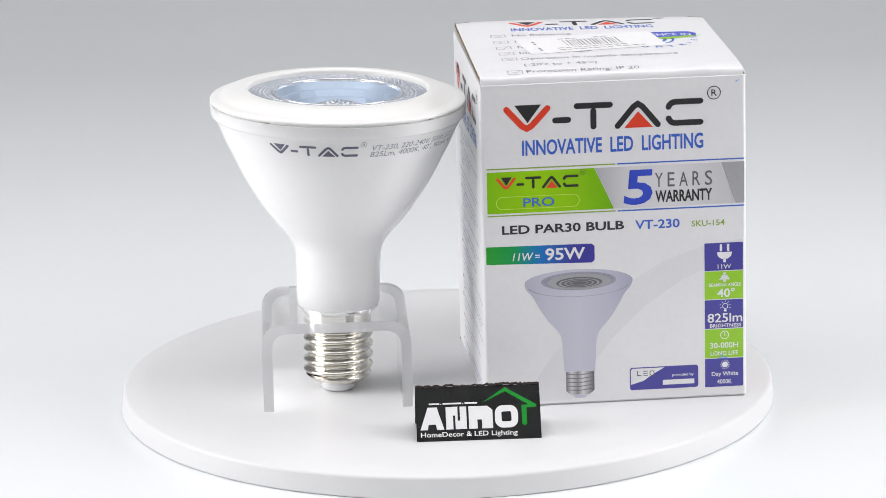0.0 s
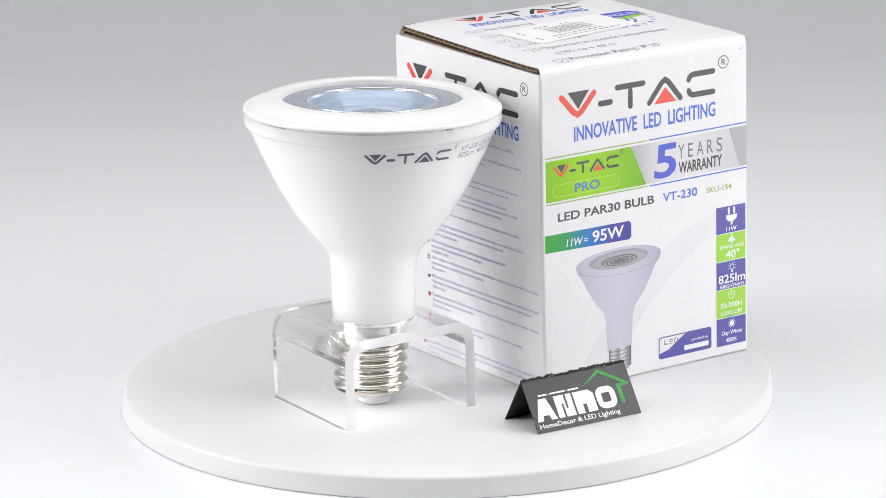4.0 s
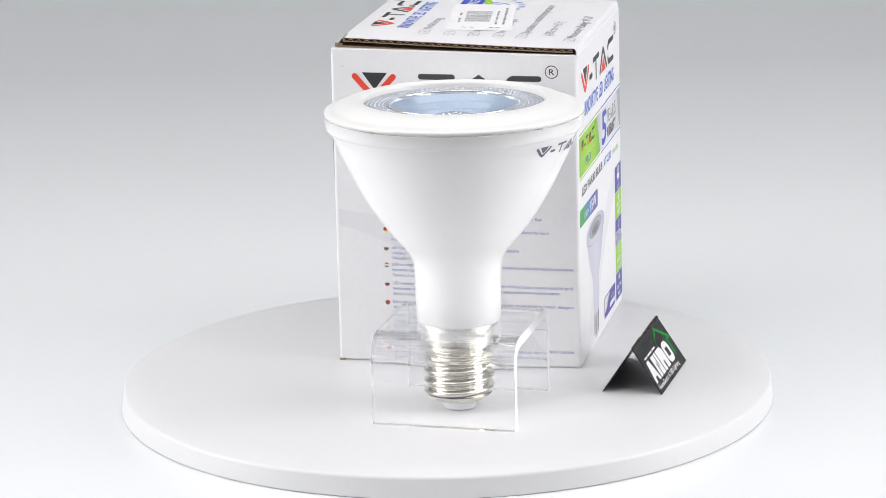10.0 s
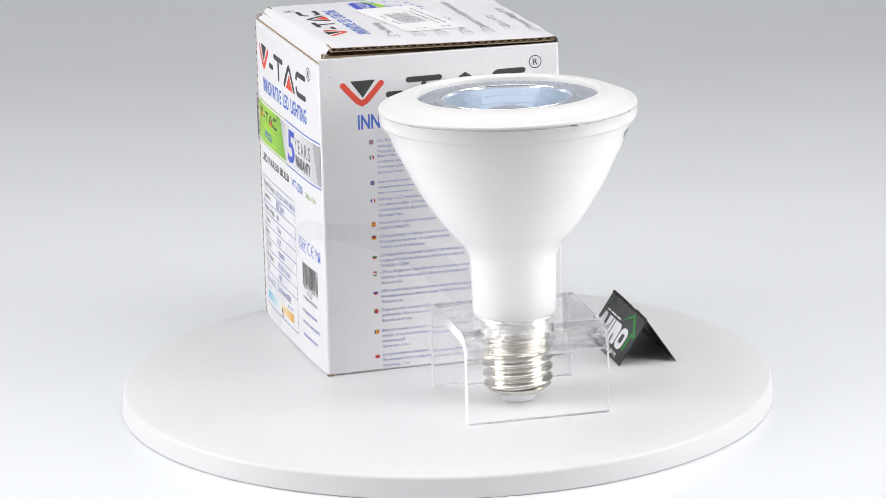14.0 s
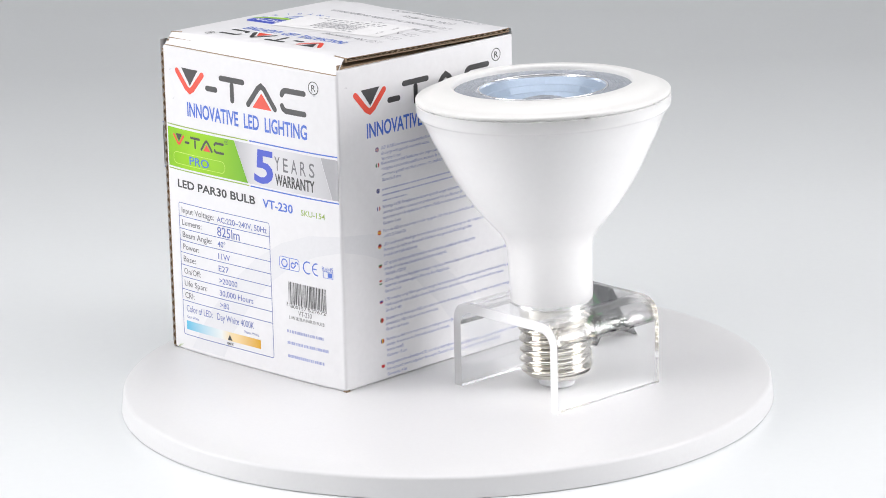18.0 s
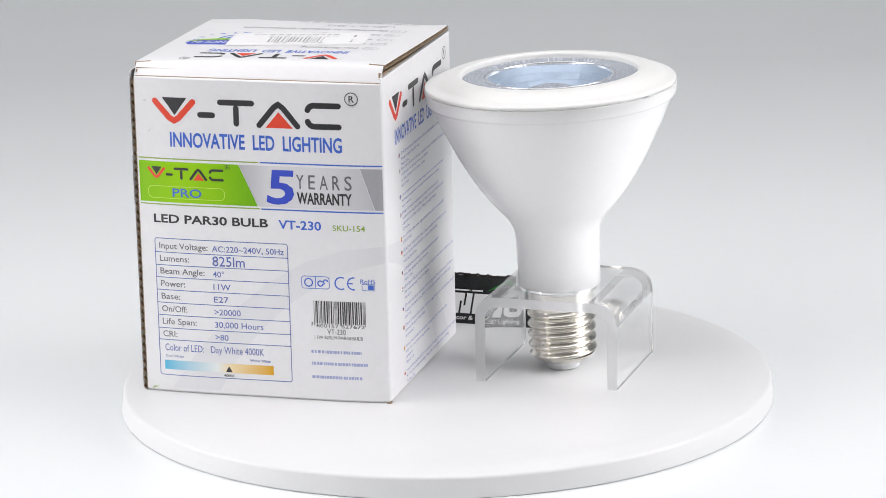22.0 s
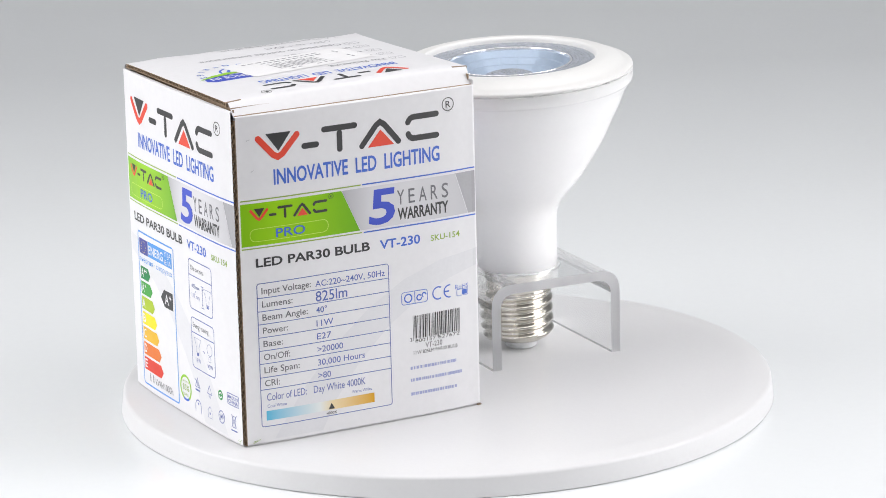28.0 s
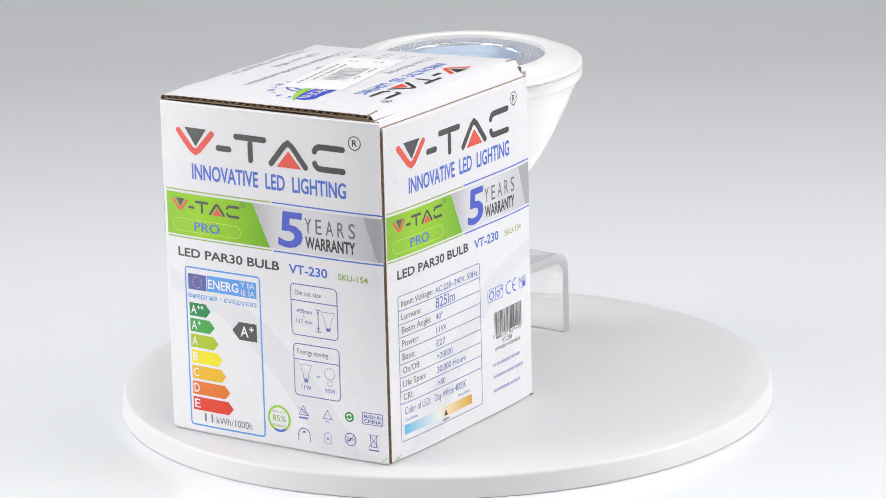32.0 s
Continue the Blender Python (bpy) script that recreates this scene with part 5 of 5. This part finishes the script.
# ---- the folded card ----
def build_card():
    card = tagged(new("tent_card"), "black folded advertising card with white and green print", "sign")
    L, half, H, th = 45.2, 11.5, 17.2, 0.35
    slope = math.hypot(half, H)
    rng = random.Random(4)

    def on_face(x, y, d):
        """x along the card, y up its slope, d off its front."""
        k = y / slope
        return ((x - L / 2) / 1000, (-half * (1 - k) - d * H / slope) / 1000, (H * k + d * half / slope) / 1000)
    n, leaves = 30, []
    for sgn, name in ((1, "front_leaf"), (-1, "back_leaf")):
        verts, faces = [], []
        for i in range(n + 1):
            x = L * i / n
            for y in (0.0, slope * 0.5, slope - 0.3 - (rng.uniform(0, 0.35) if sgn > 0 else 0.2)):
                for d in (0.0, -th):
                    px, py, pz = on_face(x, y, d)
                    verts.append((px, py * sgn, pz))
        for i in range(n):
            a, b = 6 * i, 6 * i + 6
            for y in (0, 2):
                faces += [(a + y, b + y, b + y + 2, a + y + 2), (a + y + 1, a + y + 3, b + y + 3, b + y + 1)]
            faces += [(a, a + 1, b + 1, b), (a + 4, b + 4, b + 5, a + 5)]
        faces += [(0, 2, 3, 1), (2, 4, 5, 3), (6 * n, 6 * n + 1, 6 * n + 3, 6 * n + 2), (6 * n + 2, 6 * n + 3, 6 * n + 5, 6 * n + 4)]
        leaf = part(name, mesh_of(name, verts, faces), CARD, card)
        leaves.append(leaf)
    verts, faces = [], []
    m = 60
    for i in range(m + 1):
        x = (L * i / m - L / 2) / 1000
        h = (H + 0.25 + rng.uniform(-0.3, 0.45)) / 1000
        w = rng.uniform(0.45, 0.75) / 1000
        verts += [(x, -w, h - 0.0007), (x, -w * 0.4, h), (x, w * 0.4, h + rng.uniform(-0.0002, 0.0002)), (x, w, h - 0.0008)]
    for i in range(m):
        for k in range(3):
            faces.append((4 * i + k, 4 * i + 4 + k, 4 * i + 5 + k, 4 * i + 1 + k))
    part("torn_fold", mesh_of("fold", verts, faces), CARDEDGE, card, "rough torn fold along the top")
    def on_back(x, y, d):
        px, py, pz = on_face(x, y, d)
        return (-px, -py, pz)
    for front, w in zip(leaves, (on_face, on_back)):
        b = Print()
        b.poly([(1.4, 4.2), (4.0, 4.2), (4.5, 6.2), (7.0, 6.2), (7.5, 4.2), (10.1, 4.2), (7.6, 12.7), (4.3, 12.7)])
        b.poly([(10.8, 4.2), (13.4, 4.2), (13.4, 9.4), (14.2, 9.4), (14.2, 4.2), (18.3, 4.2), (18.3, 12.7), (15.9, 12.7), (15.9, 7.4), (15.1, 7.4), (15.1, 12.7), (10.8, 12.7)])
        b.poly([(19.1, 4.2), (22.2, 4.2), (22.2, 7.6), (23.8, 7.6), (23.8, 4.2), (27.8, 4.2), (27.8, 11.0), (26.0, 12.7), (19.1, 12.7)])
        b.lay("brand_block", WHITEINK, front, w, 1, "solid white blocks")
        Print().outline(29.8, 5.4, 35.8, 11.5, 2.4, 1.8).lay("brand_ring", WHITEINK, front, w, 1)
        Print().poly([(24.0, 13.8), (32.6, 19.5), (43.9, 12.6), (43.7, 11.7), (40.2, 11.5), (40.2, 5.4), (39.5, 4.8), (38.4, 5.4), (38.4, 12.5), (40.9, 12.7), (32.6, 17.9)][::-1]).lay("house_outline", HOUSE, front, w, 2, "green house-shaped outline")
        Print().text("HomeDecor & LED Lighting", 1.5, 36.6, 1.5, 3.3, 0.014).lay("lettering", WHITEINK, front, w, 1)
        p = Print()
        for x0, x1 in ((4.8, 8.6), (9.0, 9.3), (9.8, 16.6), (17.0, 17.3), (17.8, 22.4)):
            p.box(x0, 13.65, x1, 14.25 if x1 - x0 > 1 else 13.9)
        p.lay("web_bar", WHITEINK, front, w, 1)
    return card


build_setting()
turntable, platter = build_turntable()
carton = build_carton()
lamp = build_lamp()
stand = build_stand()
card = build_card()


def on_platter(t, m):
    return Matrix.Rotation(radians(TURN_START + TURN_SPEED * t), 4, "Z") @ m


def motions():
    """Everything on the platter turns with it, steadily, anticlockwise seen from above."""
    times = [0.5 * k for k in range(65)]
    walk(platter, [(t, on_platter(t, Matrix.Identity(4))) for t in times])
    tip, head = Vector((-0.0302, -0.0334, -0.0008)), Vector((-0.0275, -0.0312, 0.1122))
    axis = (head - tip).normalized()
    turn = Vector((0, 0, 1)).rotation_difference(axis).to_matrix().to_4x4()
    places = ((carton, pose(0.0535, 0.0259, -0.00112, 0, 0, 29.27)), (stand, pose(-0.0305, -0.0345, 0.0001, 0, 0, 26.6)), (card, pose(0.0408, -0.0649, 0.0002, 0, 0, 26.1)))
    # the bulb sits loosely in its hole and creeps about in it: seconds, millimetres sideways
    creep = ((0.0, -0.35), (5.6, -0.30), (11.0, 0.0), (17.0, 0.7), (22.0, 0.2), (25.4, -0.35), (29.0, -1.65), (32.0, -2.1))
    rows = []
    for t in times:
        (t0, d0), (t1, d1) = next((a, b) for a, b in zip(creep, creep[1:]) if a[0] <= t <= b[0])
        k = (t - t0) / (t1 - t0)
        d = d0 + (d1 - d0) * k * k * (3 - 2 * k)
        rows.append((t, Matrix.Translation((d / 1000, 0, 0)) @ on_platter(t, Matrix.Translation(tip) @ turn)))
    walk(lamp, rows)
    for thing, m in places:
        walk(thing, [(t, on_platter(t, m)) for t in times])


motions()
